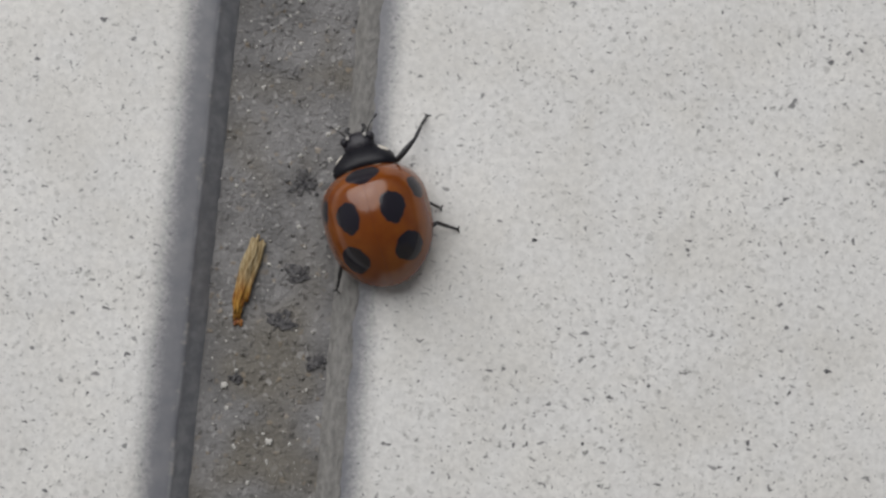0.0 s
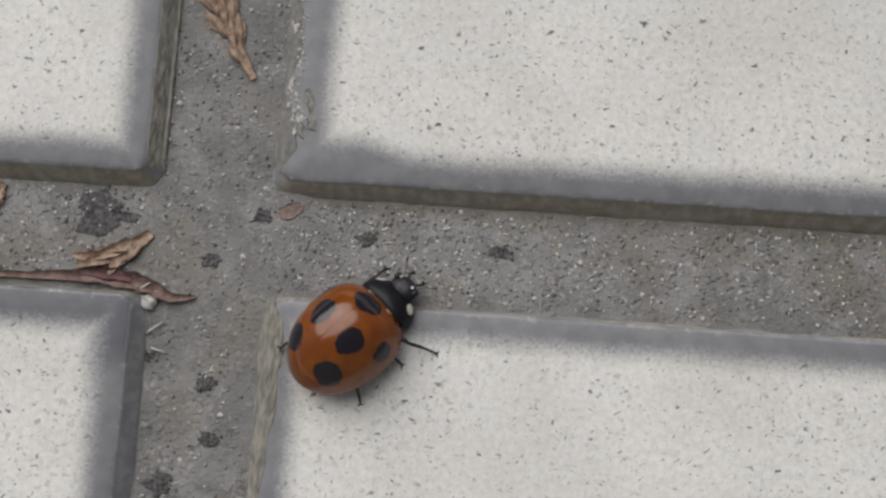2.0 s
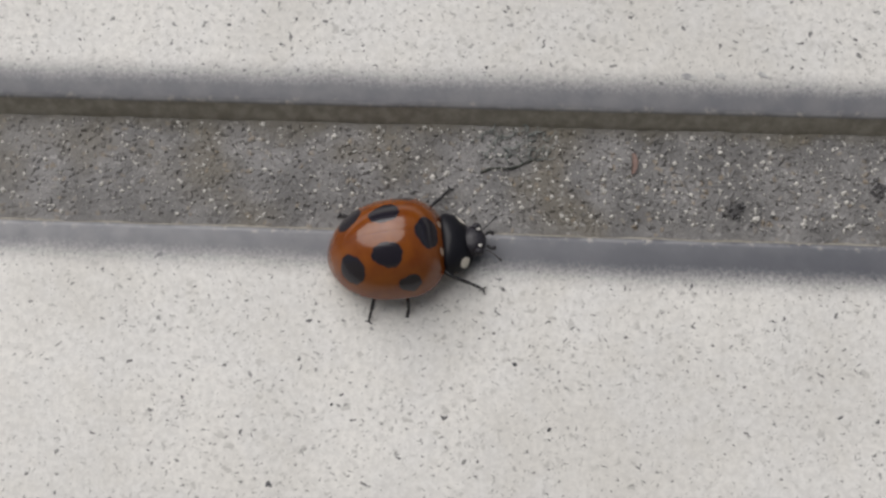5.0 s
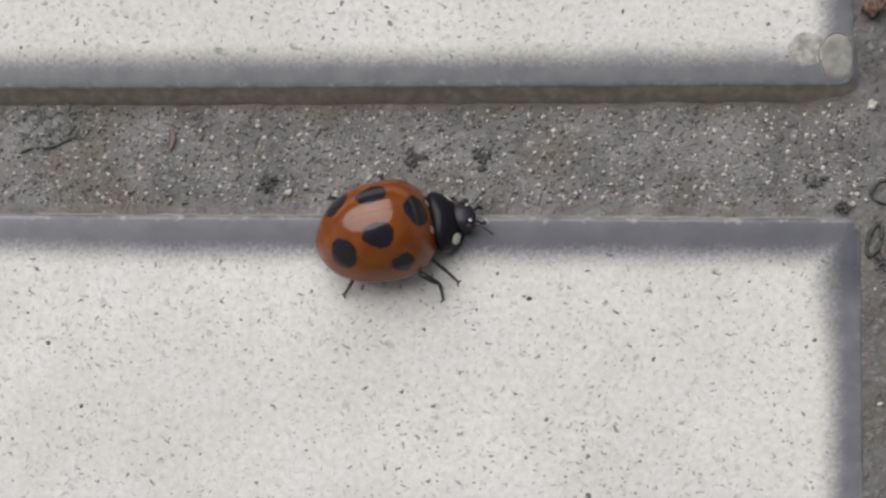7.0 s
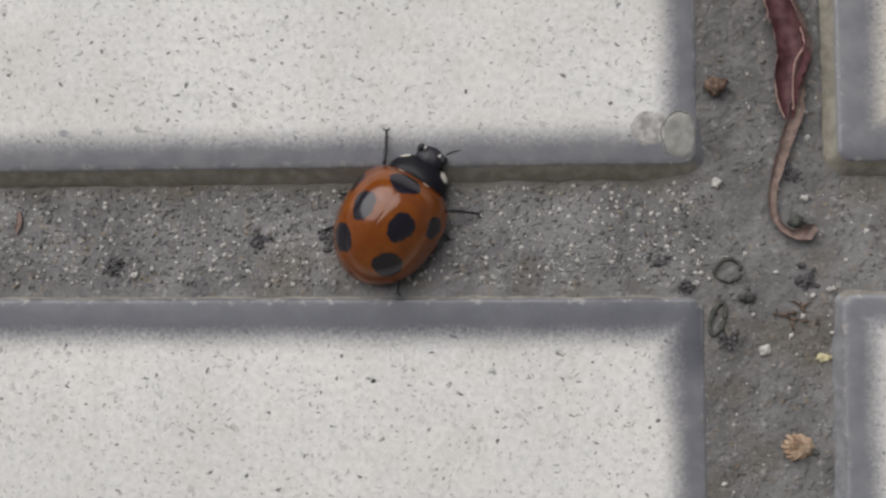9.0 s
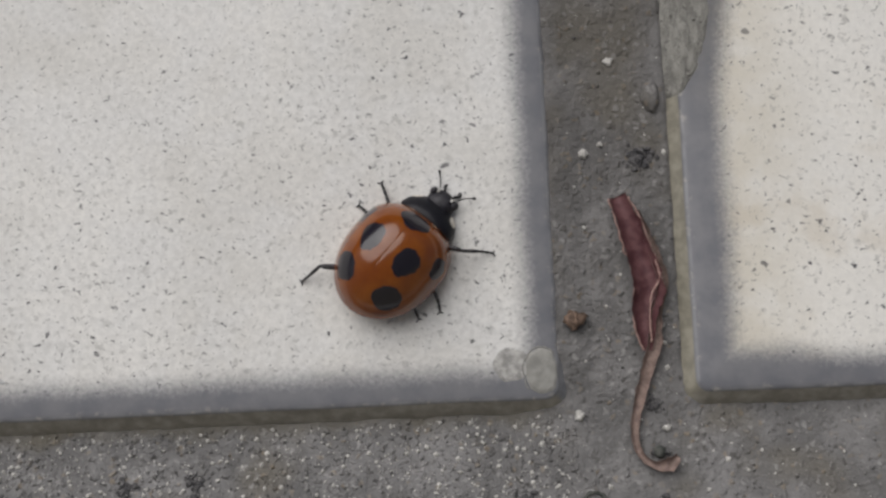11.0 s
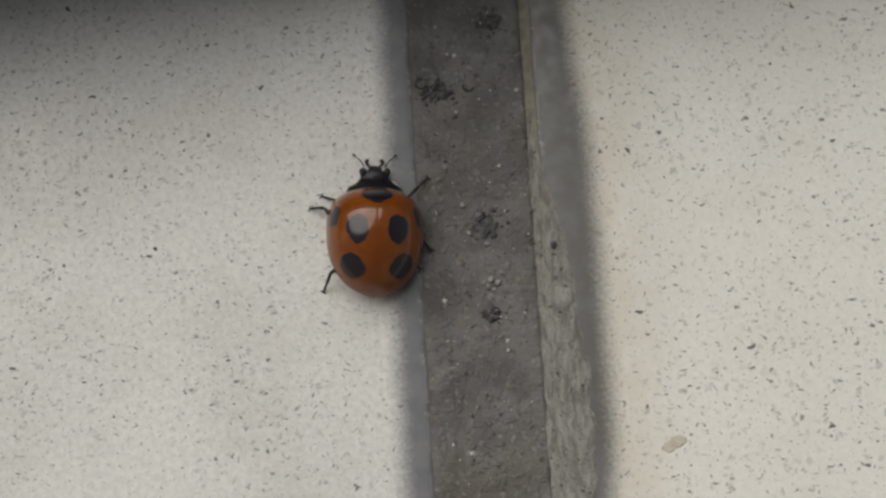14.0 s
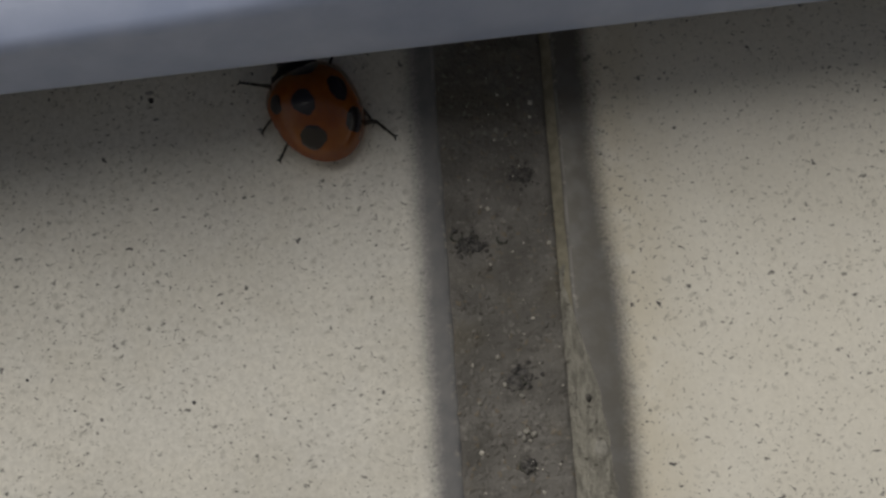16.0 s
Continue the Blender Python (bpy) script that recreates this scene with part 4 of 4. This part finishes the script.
def build_grains():
    """Loose and half-sunk sand over the joints that come into view."""
    rng = np.random.default_rng(11)
    solid = [(1, 0, 0), (-1, 0, 0), (0, 1, 0), (0, -1, 0), (0, 0, 1), (0, 0, -1)]
    tris = [(0, 2, 4), (2, 1, 4), (1, 3, 4), (3, 0, 4), (2, 0, 5), (1, 2, 5), (3, 1, 5), (0, 3, 5)]
    areas = ((-6.9, 0.3, -48, 0, 1500), (-6.9, 0.6, 0, 30, 1500), (93.9, 99.9, -22, 0, 700), (93.9, 99.9, 0, 62, 1200), (-22, -7, 0.7, 6.1, 1300), (0.5, 40, 0.7, 6.1, 3600),
             (40, 93.9, 0.7, 6.1, 7500), (100, 110, 0.7, 6.1, 300))
    for name, material, share, lo, hi, label in (("pale_sand", PALE_STONE, 0.30, 0.03, 0.165, "pale sand grains in the mortar joints"),
                                                 ("dark_sand", DARK_STONE, 0.11, 0.025, 0.11, "dark sand grains in the mortar joints"),
                                                 ("grey_sand", MORTAR, 0.55, 0.05, 0.16, "grey sand grains in the mortar joints")):
        verts, faces = [], []
        for x0, x1, y0, y1, count in areas:
            for k in range(int(count * share * (0.5 if x0 > 90 and material is PALE_STONE else 1.0))):
                x, y = float(rng.uniform(x0, x1)), float(rng.uniform(y0, y1))
                r = lo + (hi - lo) * float(rng.random()) ** 3.0
                a = float(rng.uniform(0, 6.28))
                s = rng.uniform(0.6, 1.3, 3) * r
                z, base = bed(x, y) + 0.2 * r, len(verts)
                for u, v, w in solid:
                    u, v, w = u * s[0], v * s[1], w * s[2] * 0.7
                    verts.append((x + u * math.cos(a) - v * math.sin(a), y + u * math.sin(a) + v * math.cos(a), z + w))
                faces += [tuple(i + base for i in t) for t in tris]
        tagged(link_mesh(name, verts, faces, material, smooth=False), label, "sand", kind="stuff")


build_grains()


# ---------------------------------------------------------------- tiles
def tile_mesh(seed):
    """One tile with a rounded rim and sloping, slightly uneven sides; its top lies at zero."""
    rings = RIM
    outline, seg = [], 56
    corners = ((1, 1), (-1, 1), (-1, -1), (1, -1))
    for n, (sx, sy) in enumerate(corners):
        for k in range(7):
            a = radians(90 * n + 90 * k / 6)
            outline.append((sx, sy, math.cos(a), math.sin(a)))
        ex, ey = corners[(n + 1) % 4]
        a = radians(90 * n + 90)
        for k in range(1, seg):
            f = k / seg
            outline.append((sx * (1 - f) + ex * f, sy * (1 - f) + ey * f, math.cos(a), math.sin(a)))
    verts, cols = [], len(outline)
    for inset, z in rings:
        for cx, cy, nx, ny in outline:
            r = max(0.75 - 0.5 * inset, 0.25)
            px, py = cx * (TILE_X / 2 - inset - r) + nx * r, cy * (TILE_Y / 2 - inset - r) + ny * r
            if inset < 1.0:
                w = 0.05 * noise.noise(Vector((px * 0.35, py * 0.35, seed))) + 0.03 * noise.noise(Vector((px * 1.4, py * 1.4, seed + 3 * z)))
                px, py = px + nx * w, py + ny * w
            verts.append((px, py, z))
    faces = grid_faces(len(rings), cols, True) + [tuple(range((len(rings) - 1) * cols, len(rings) * cols))]
    return verts, faces


def tile_centre(i, j):
    return (PITCH * i + 0.75 + TILE_X / 2, JOINT_Y + 99.65 * j + TILE_Y / 2)


base_tile = link_mesh("tile", *tile_mesh(1.0), TILE, floor)
worn_tile = link_mesh("tile", *tile_mesh(4.0), TILE_WORN, floor)
warm_tile = link_mesh("tile", *tile_mesh(7.0), TILE_WARM, floor)
for i in range(-3, 5):
    for j in range(-3, 3):
        x, y = tile_centre(i, j)
        if (i, j) == (0, -1):
            ob = base_tile
        elif (i, j) == (0, 0):
            ob = worn_tile
        elif (i, j) == (1, 0):
            ob = warm_tile
        else:
            ob = new("tile", base_tile.data)
            ob.parent = floor
        ob.location = ((x - (0.3 if i == 1 else 0.0)) * MM, y * MM, 0)
        if (i, j) == (0, -1):
            ob.rotation_euler.z, ob.location.y = -0.0042, (y + 0.05) * MM



def flake(name, x, y, rx, ry, z, thick, material, seed, turn=0.0, rough=0.45):
    """A shallow uneven scab on a tile's face."""
    v, f = ellipsoid((0, 0, 0), (rx, ry, thick), 8, 20, rough, seed)
    c, s_ = math.cos(turn), math.sin(turn)
    return link_mesh(name, [(x + a * c - b * s_, y + a * s_ + b * c, z + h) for a, b, h in v], f, material, floor)


GLAZE_CHIP = plain("flaked_glaze", (0.22, 0.215, 0.205), (0.46, 0.45, 0.425), 1.9, rough=0.6, relief=0.06)
SCAR = plain("worn_glaze_scar", (0.21, 0.206, 0.190), (0.31, 0.304, 0.28), 1.3, rough=0.5, relief=0.04)
STAIN = plain("tan_stain", (0.43, 0.395, 0.33), (0.55, 0.52, 0.46), 2.0, rough=0.7, relief=0.02)
SCUFF = plain("grey_scuff", (0.25, 0.25, 0.26), (0.45, 0.45, 0.44), 2.2, rough=0.7, relief=0.02)
RED_DIRT = plain("red_brown_dirt", (0.22, 0.13, 0.11), (0.42, 0.34, 0.30), 2.0, rough=0.8, relief=0.02)


def corner_height(x, y):
    return rim_height(min(93.05 - x, y - JOINT_Y))


def scab(name, x, y, rx, ry, up, material, seed, label=""):
    """A thin ragged patch that lies on the rounded corner of a tile."""
    rings, segs, verts = 9, 32, []
    for i in range(rings):
        f = (i + 0.1) / (rings - 0.9)
        for j in range(segs):
            a = 2 * math.pi * j / segs
            d = Vector((math.cos(a), math.sin(a), 0))
            k = f * (1 + 0.14 * noise.noise(d * 1.4 + Vector((seed, 0, 0))) + 0.07 * noise.noise(d * 5.0 + Vector((0, seed, 0))))
            px, py = min(x + rx * k * d.x, 93.0), max(y + ry * k * d.y, JOINT_Y + 0.05)
            verts.append((px, py, corner_height(px, py) + (up if i < rings - 1 else -0.03) + 0.03 * noise.noise(Vector((px * 2.5, py * 2.5, seed)))))
    return link_mesh(name, verts, grid_faces(rings, segs, True) + [tuple(range(segs))[::-1]], material, floor, label)


scab("chipped_corner", 90.55, 8.95, 1.05, 1.0, 0.015, GLAZE_CHIP, 13.0)
scab("chipped_corner", 92.15, 8.55, 0.98, 1.28, 0.05, SCAR, 3.0)
arc = [(92.15 + 1.0 * math.cos(a) * (1 + 0.05 * math.sin(7 * a)), 8.55 + 1.30 * math.sin(a)) for a in np.linspace(0.7, 4.0, 26)]
arc = [(x, y, corner_height(x, y) + 0.03) for x, y in arc if x < 92.95]
link_mesh("chip_edge", *tube(arc, [0.032 + 0.02 * math.sin(3 * i) for i in range(len(arc))], 6), SCAR, floor)
rng = random.Random(31)
slabs = []
for k in range(150):
    y = rng.choice((rng.gauss(15.2, 0.7), rng.gauss(12.9, 0.6), rng.uniform(9.0, 22.0), rng.gauss(11.0, 0.6)))
    x = 1.25 + 0.16 * math.sin(1.9 * y) + rng.gauss(0, 0.16)
    size = 0.035 + 0.11 * rng.random() ** 2.2
    slabs.append(ellipsoid((x, y, rim_height(x - 0.75) + 0.3 * size), (size * rng.uniform(0.6, 1.5), size * rng.uniform(0.8, 1.8), size * 0.6), 4, 6, 0.9, k * 0.7))
link_mesh("lime_crust", *joined(slabs), PALE_STONE, floor, "whitish lime crumbs on a tile edge", smooth=False)
for x, y, rx, ry, seed in ((2.1, 11.6, 0.26, 0.75, 41.0), (2.35, 10.4, 0.28, 0.5, 43.0), (1.75, 9.9, 0.22, 0.45, 47.0)):
    flake("chipped_spot", x, y, rx, ry, rim_height(x - 0.75), 0.025, CRUST, seed, 0.3, 0.6)
flake("stone_and_hole", 101.35, 38.4, 0.42, 0.62, 0.0, 0.20, GREY_STONE, 51.0, 0.2, 0.25)
# dark nub for a hole in the crust, its shade given as colour
flake("stone_and_hole", 100.85, 41.5, 0.20, 0.24, 0.0, 0.16, DARK_STONE, 53.0, 0.0, 0.3)
flake("stain", 107.0, 29.8, 0.55, 0.35, 0.0, 0.012, STAIN, 6.0, 0.4)
flake("stain", 106.5, 29.5, 0.35, 0.25, 0.0, 0.012, STAIN, 7.0, -0.4)
for k in range(9):
    flake("stain", 58.2 + 0.35 * k, 21.75 - 0.08 * k + 0.18 * math.sin(2.1 * k), 0.20, 0.12, 0.0, 0.012, RED_DIRT, 8.0 + k, 0.9 * k)
FLECK = plain("dark_glaze_fleck", (0.035, 0.036, 0.042), (0.08, 0.08, 0.085), 3.0, rough=0.5, relief=0.02)
for k, (x, y, size) in enumerate(((114.0, 16.0, 0.20), (80.8, 11.0, 0.09), (80.8, 11.1, 0.08), (73.0, -5.0, 0.08), (75.8, -4.4, 0.14), (77.5, 42.8, 0.13), (70.5, 42.8, 0.08), (67.7, 44.8, 0.12), (47.9, 9.3, 0.10), (49.8, -6.9, 0.13), (51.7, -10.3, 0.13), (10.8, -10.9, 0.13), (17.0, -35.9, 0.10), (10.6, -28.8, 0.13), (13.8, -39.1, 0.10), (81.6, 36.0, 0.10), (75.5, 61.5, 0.20), (40.1, -9.3, 0.10))):
    flake("fleck", x, y, size, 0.75 * size, 0.0, 0.012, FLECK, 60.0 + k, 1.7 * k, 0.6)
flake("scuff", 59.0, 9.05, 0.55, 0.22, -0.02, 0.03, SCUFF, 31.0, -0.2)
flake("scuff", 60.7, 9.15, 0.40, 0.16, -0.02, 0.03, SCUFF, 32.0, -0.4)
flake("scuff", 63.0, 9.25, 0.42, 0.16, -0.02, 0.03, SCUFF, 33.0, -0.5)
flake("scuff", 75.4, 62.0, 0.30, 0.14, 0.0, 0.012, SCUFF, 34.0, 0.1)

# ---------------------------------------------------------------- motion
BUG_ROWS = [
    (0.0, 2.41, -28.18, 0.07, -4.4, -6.7, 19.5),
    (0.5, 2.77, -20.07, 0.06, -1.2, -5.1, 6.3),
    (1.0, 2.89, -11.40, 0.06, -0.4, -3.2, 5.5),
    (1.5, 3.67, -3.91, 0.14, -2.2, 1.1, 2.3),
    (2.0, 5.67, -1.59, 0.01, -4.3, -12.7, -43.6),
    (2.5, 9.14, -0.92, 0.04, -1.1, -15.6, -70.1),
    (3.0, 14.99, -1.20, 0.04, 0.3, -19.8, -77.9),
    (3.5, 22.20, -1.25, 0.05, 0.1, -17.1, -74.3),
    (4.0, 28.58, -1.56, 0.05, 1.4, -14.8, -79.5),
    (4.5, 36.50, -1.21, -0.01, 3.4, -14.6, -82.7),
    (7.0, 68.43, -1.14, 0.02, -2.3, -18.8, -77.5),
    (7.5, 74.46, -0.02, -0.03, -12.3, -39.0, -67.3),
    (8.0, 75.09, 0.37, -0.05, -19.7, -20.4, -46.9),
    (8.2, 75.55, 1.34, -0.07, -21.7, -14.9, -33.0),
    (8.6, 76.21, 2.88, -0.62, -12.0, -8.0, -31.5),
    (9.2, 77.46, 5.17, -0.80, 3.0, -4.0, -32.0),
    (9.75, 78.67, 7.62, -0.38, 12.0, -3.0, -33.0),
    (10.3, 79.83, 10.13, -0.00, -6.8, -3.1, -34.0),
    (10.5, 80.72, 11.43, 0.01, -7.2, -3.7, -35.8),
    (11.0, 84.75, 15.00, -0.04, -5.7, -5.9, -41.4),
    (11.5, 88.92, 18.63, -0.05, -3.7, -6.2, -46.6),
    (12.0, 90.88, 22.95, -0.06, -6.4, 2.9, -18.2),
    (12.5, 90.93, 28.05, -0.05, -5.1, 8.0, -11.3),
    (13.0, 91.07, 32.73, -0.02, -1.9, 6.6, -3.0),
    (13.5, 90.83, 37.94, -0.04, -2.2, 7.3, -2.5),
    (14.0, 90.44, 42.94, -0.01, -3.2, 9.3, -3.0),
    (14.5, 89.76, 48.26, -0.03, -4.8, 7.2, -3.4),
    (15.0, 88.98, 53.33, -0.01, -3.6, 9.5, 0.2),
    (15.5, 87.79, 57.81, -0.03, -1.8, 9.7, 9.6),
    (16.0, 85.36, 60.29, -0.02, -2.0, 12.6, 24.0),
]
STRIDE = 4.4


def footing(x, y):
    """The height at which a toe stands."""
    joint = 0.4 < y < 6.6 or -6.5 < x < 0.3 or 93.4 < x < 99.9
    return bed(x, y) + 0.08 if joint else 0.05


def motions():
    walk(ladybird, [(t, pose(x * MM, y * MM, z * MM, a, b, c)) for t, x, y, z, a, b, c in BUG_ROWS])
    # the legs swing in two sets of three, by the way covered
    way, knots = [0.0], [r[0] for r in BUG_ROWS]
    for p, q in zip(BUG_ROWS, BUG_ROWS[1:]):
        way.append(way[-1] + math.hypot(q[1] - p[1], q[2] - p[2]) + 0.03 * abs(q[6] - p[6]))
    # how a leg stands: seconds, degrees about its hip, millimetres stretched or drawn in
    steps = {
        (1, 0): ((0.0, -3, 1.0), (0.5, -1, 0.7), (1.0, -2, 0.7), (1.5, -7, 0.7), (2.0, -25, -0.1), (2.5, 13, -0.8), (3.0, 4, -0.4), (3.5, 3, 1.0), (4.0, -15, -1.3), (4.5, -8, -0.9), (7.0, -13, -0.6), (7.5, 8, 0.3), (8.0, 11, 0.5), (8.2, -22, -0.0), (10.5, -12, -0.4), (11.0, -17, 0.3), (11.5, -38, -0.5), (12.0, -8, -1.1), (13.0, -11, -0.7), (14.0, -12, -0.3), (15.0, 10, -1.0), (15.5, 10, -0.8)),
        (1, 1): ((0.0, 1, -0.3), (0.5, -39, 0.1), (1.0, -11, 0.1), (1.5, -11, 0.5), (2.0, 44, -0.3), (2.5, 40, 0.8), (3.0, -15, -0.1), (3.5, -5, -0.3), (4.0, 39, 0.5), (4.5, 50, 1.0), (7.0, 52, 1.0), (7.5, -20, -1.3), (8.0, 17, -0.4), (10.5, 34, 0.6), (11.0, -9, 0.2), (11.5, 34, 0.2), (12.5, 47, 0.4), (13.0, 40, -0.5), (13.5, 38, -0.1), (14.0, -16, 0.0), (14.5, 45, 0.3), (15.0, -11, 0.4), (16.0, -48, 0.7)),
        (1, 2): ((0.0, 48, 0.2), (0.5, 0, -0.9), (1.0, 39, -0.0), (1.5, 39, -0.3), (2.0, 33, -0.6), (2.5, -25, -0.5), (3.0, 18, -0.6), (3.5, 44, -0.5), (4.0, -7, 0.5), (4.5, -3, 0.3), (7.0, -2, -0.5), (7.5, -57, 0.8), (8.0, -54, -0.4), (8.2, 7, -0.9), (10.5, -30, 0.2), (11.0, 41, -0.6), (11.5, -11, 0.2), (12.0, 49, 0.0), (12.5, -6, 0.4), (13.5, -3, 0.1), (14.0, 28, -0.8), (14.5, 5, 0.4), (15.0, 0, -0.8), (15.5, 9, -0.2), (16.0, 6, 1.0)),
        (-1, 0): ((0.0, 45, -1.2), (0.5, 45, -1.2), (1.0, 45, -1.2), (1.5, 45, -1.2), (2.0, 20, -0.6), (2.5, 26, -0.8), (3.0, 10, -0.4), (3.5, 28, -0.9), (4.0, 28, -0.9), (4.5, 28, -0.9), (7.0, 28, -0.9), (7.5, 28, -0.9), (8.0, 28, -0.9), (10.5, -2, -0.3), (11.0, -28, -0.6), (11.5, -3, -0.4), (12.0, -20, -1.3), (12.5, -15, -0.3), (13.0, -29, -1.3), (13.5, -9, -0.2), (14.0, -32, -0.9), (14.5, -17, 0.1), (15.0, -47, -0.8), (15.5, -17, 0.3), (16.0, -6, -0.1)),
        (-1, 1): ((0.0, -45, -0.5), (0.5, -45, -0.5), (1.0, -42, -0.5), (1.5, -45, -0.5), (10.5, 54, 0.8), (11.0, 32, 0.1), (11.5, -20, -0.0), (12.0, 43, 0.6), (12.5, -3, -0.3), (13.0, 45, 0.7), (13.5, -2, 0.1), (14.0, 43, 0.7), (14.5, -1, 0.0), (15.0, 39, 0.6), (15.5, 19, -0.0), (16.0, 16, -0.2)),
        (-1, 2): ((0.0, 9, 0.1), (0.5, 3, 0.3), (1.0, -7, 0.7), (1.5, -7, 0.6), (3.0, -13, 0.5), (3.5, 1, -0.3), (8.2, 5, 0.4), (10.5, 5, -0.1), (11.0, -4, 1.0), (11.5, 53, -0.6), (12.0, 9, -0.1), (12.5, 60, -0.3), (13.0, 9, -0.0), (13.5, 54, -0.2), (14.0, 3, 0.1), (14.5, 63, -0.2), (15.0, -3, 0.3), (15.5, 1, 0.4), (16.0, 41, -0.4))}
    columns = list(zip(*(r[1:] for r in BUG_ROWS)))
    middle, rest = {0: -10, 1: 20, 2: 12}, {0: 50, 1: -9, 2: -49}
    # the head is stretched out on the open edge and drawn in near the step
    tuck = ((0.0, 0.0), (2.0, 0.0), (3.5, 0.3), (4.5, 0.12), (7.0, 0.2), (8.0, -0.15), (11.0, -0.1), (12.0, -0.4), (13.5, -0.6), (16.0, -0.5))
    for leg, side, pair, hip in LEGS:
        if not side:
            walk(leg, [(t, pose(0, (0.8 + 0.2 * pair) * d * MM, -0.05 * pair * MM, 0, 0, 0)) for t, d in tuck])
            continue
        rows = []
        for n in range(321):
            t = n / 20
            phase = (float(np.interp(t, knots, way)) / STRIDE + (0.5 if (pair % 2 == 0) == (side > 0) else 0.0)) % 1.0
            if phase < 0.62:
                swing, lift = 1 - 2 * phase / 0.62, 0.0
            else:
                s = (phase - 0.62) / 0.38
                swing, lift = -1 + 2 * ease(0, 1, s), math.sin(math.pi * s)
            turn, reach = middle[pair] + 24 * swing, -0.3
            for at, angle, stretch in steps[(side, pair)]:
                near = math.exp(-((t - at) / 0.09) ** 2)
                turn, reach, lift = turn + (angle - turn) * near, reach + (stretch - reach) * near, lift * (1 - near)
            a = radians(rest[pair] + turn)
            # the toe goes down to the tile or the mortar under it, however the body tilts
            body = pose(*(float(np.interp(t, knots, column)) * (MM if k < 3 else 1.0) for k, column in enumerate(columns)))
            toe = TOES[pair] - HIPS[pair]
            wide, length = math.hypot(toe.x, toe.y), toe.length
            far = wide + reach
            down = toe.z
            for _ in range(2):
                at = body @ (Vector((hip.x + side * far * math.cos(a), hip.y + far * math.sin(a), hip.z + down)) * MM) / MM
                down += (footing(at.x, at.y) - at.z) * 0.95
            slope = math.asin(max(-0.95, min(0.2, down / length)))
            reach = far - length * math.cos(slope)
            raised = slope - math.atan2(toe.z, wide) + radians(9) * lift
            axis = Vector((side * math.cos(radians(rest[pair])), math.sin(radians(rest[pair])), 0)).cross(Vector((0, 0, 1)))
            stand = pose((hip.x + side * reach * math.cos(a)) * MM, (hip.y + reach * math.sin(a)) * MM, hip.z * MM, 0, 0, side * turn)
            rows.append((t, stand @ Matrix.Rotation(raised, 4, axis)))
        walk(leg, rows)


motions()
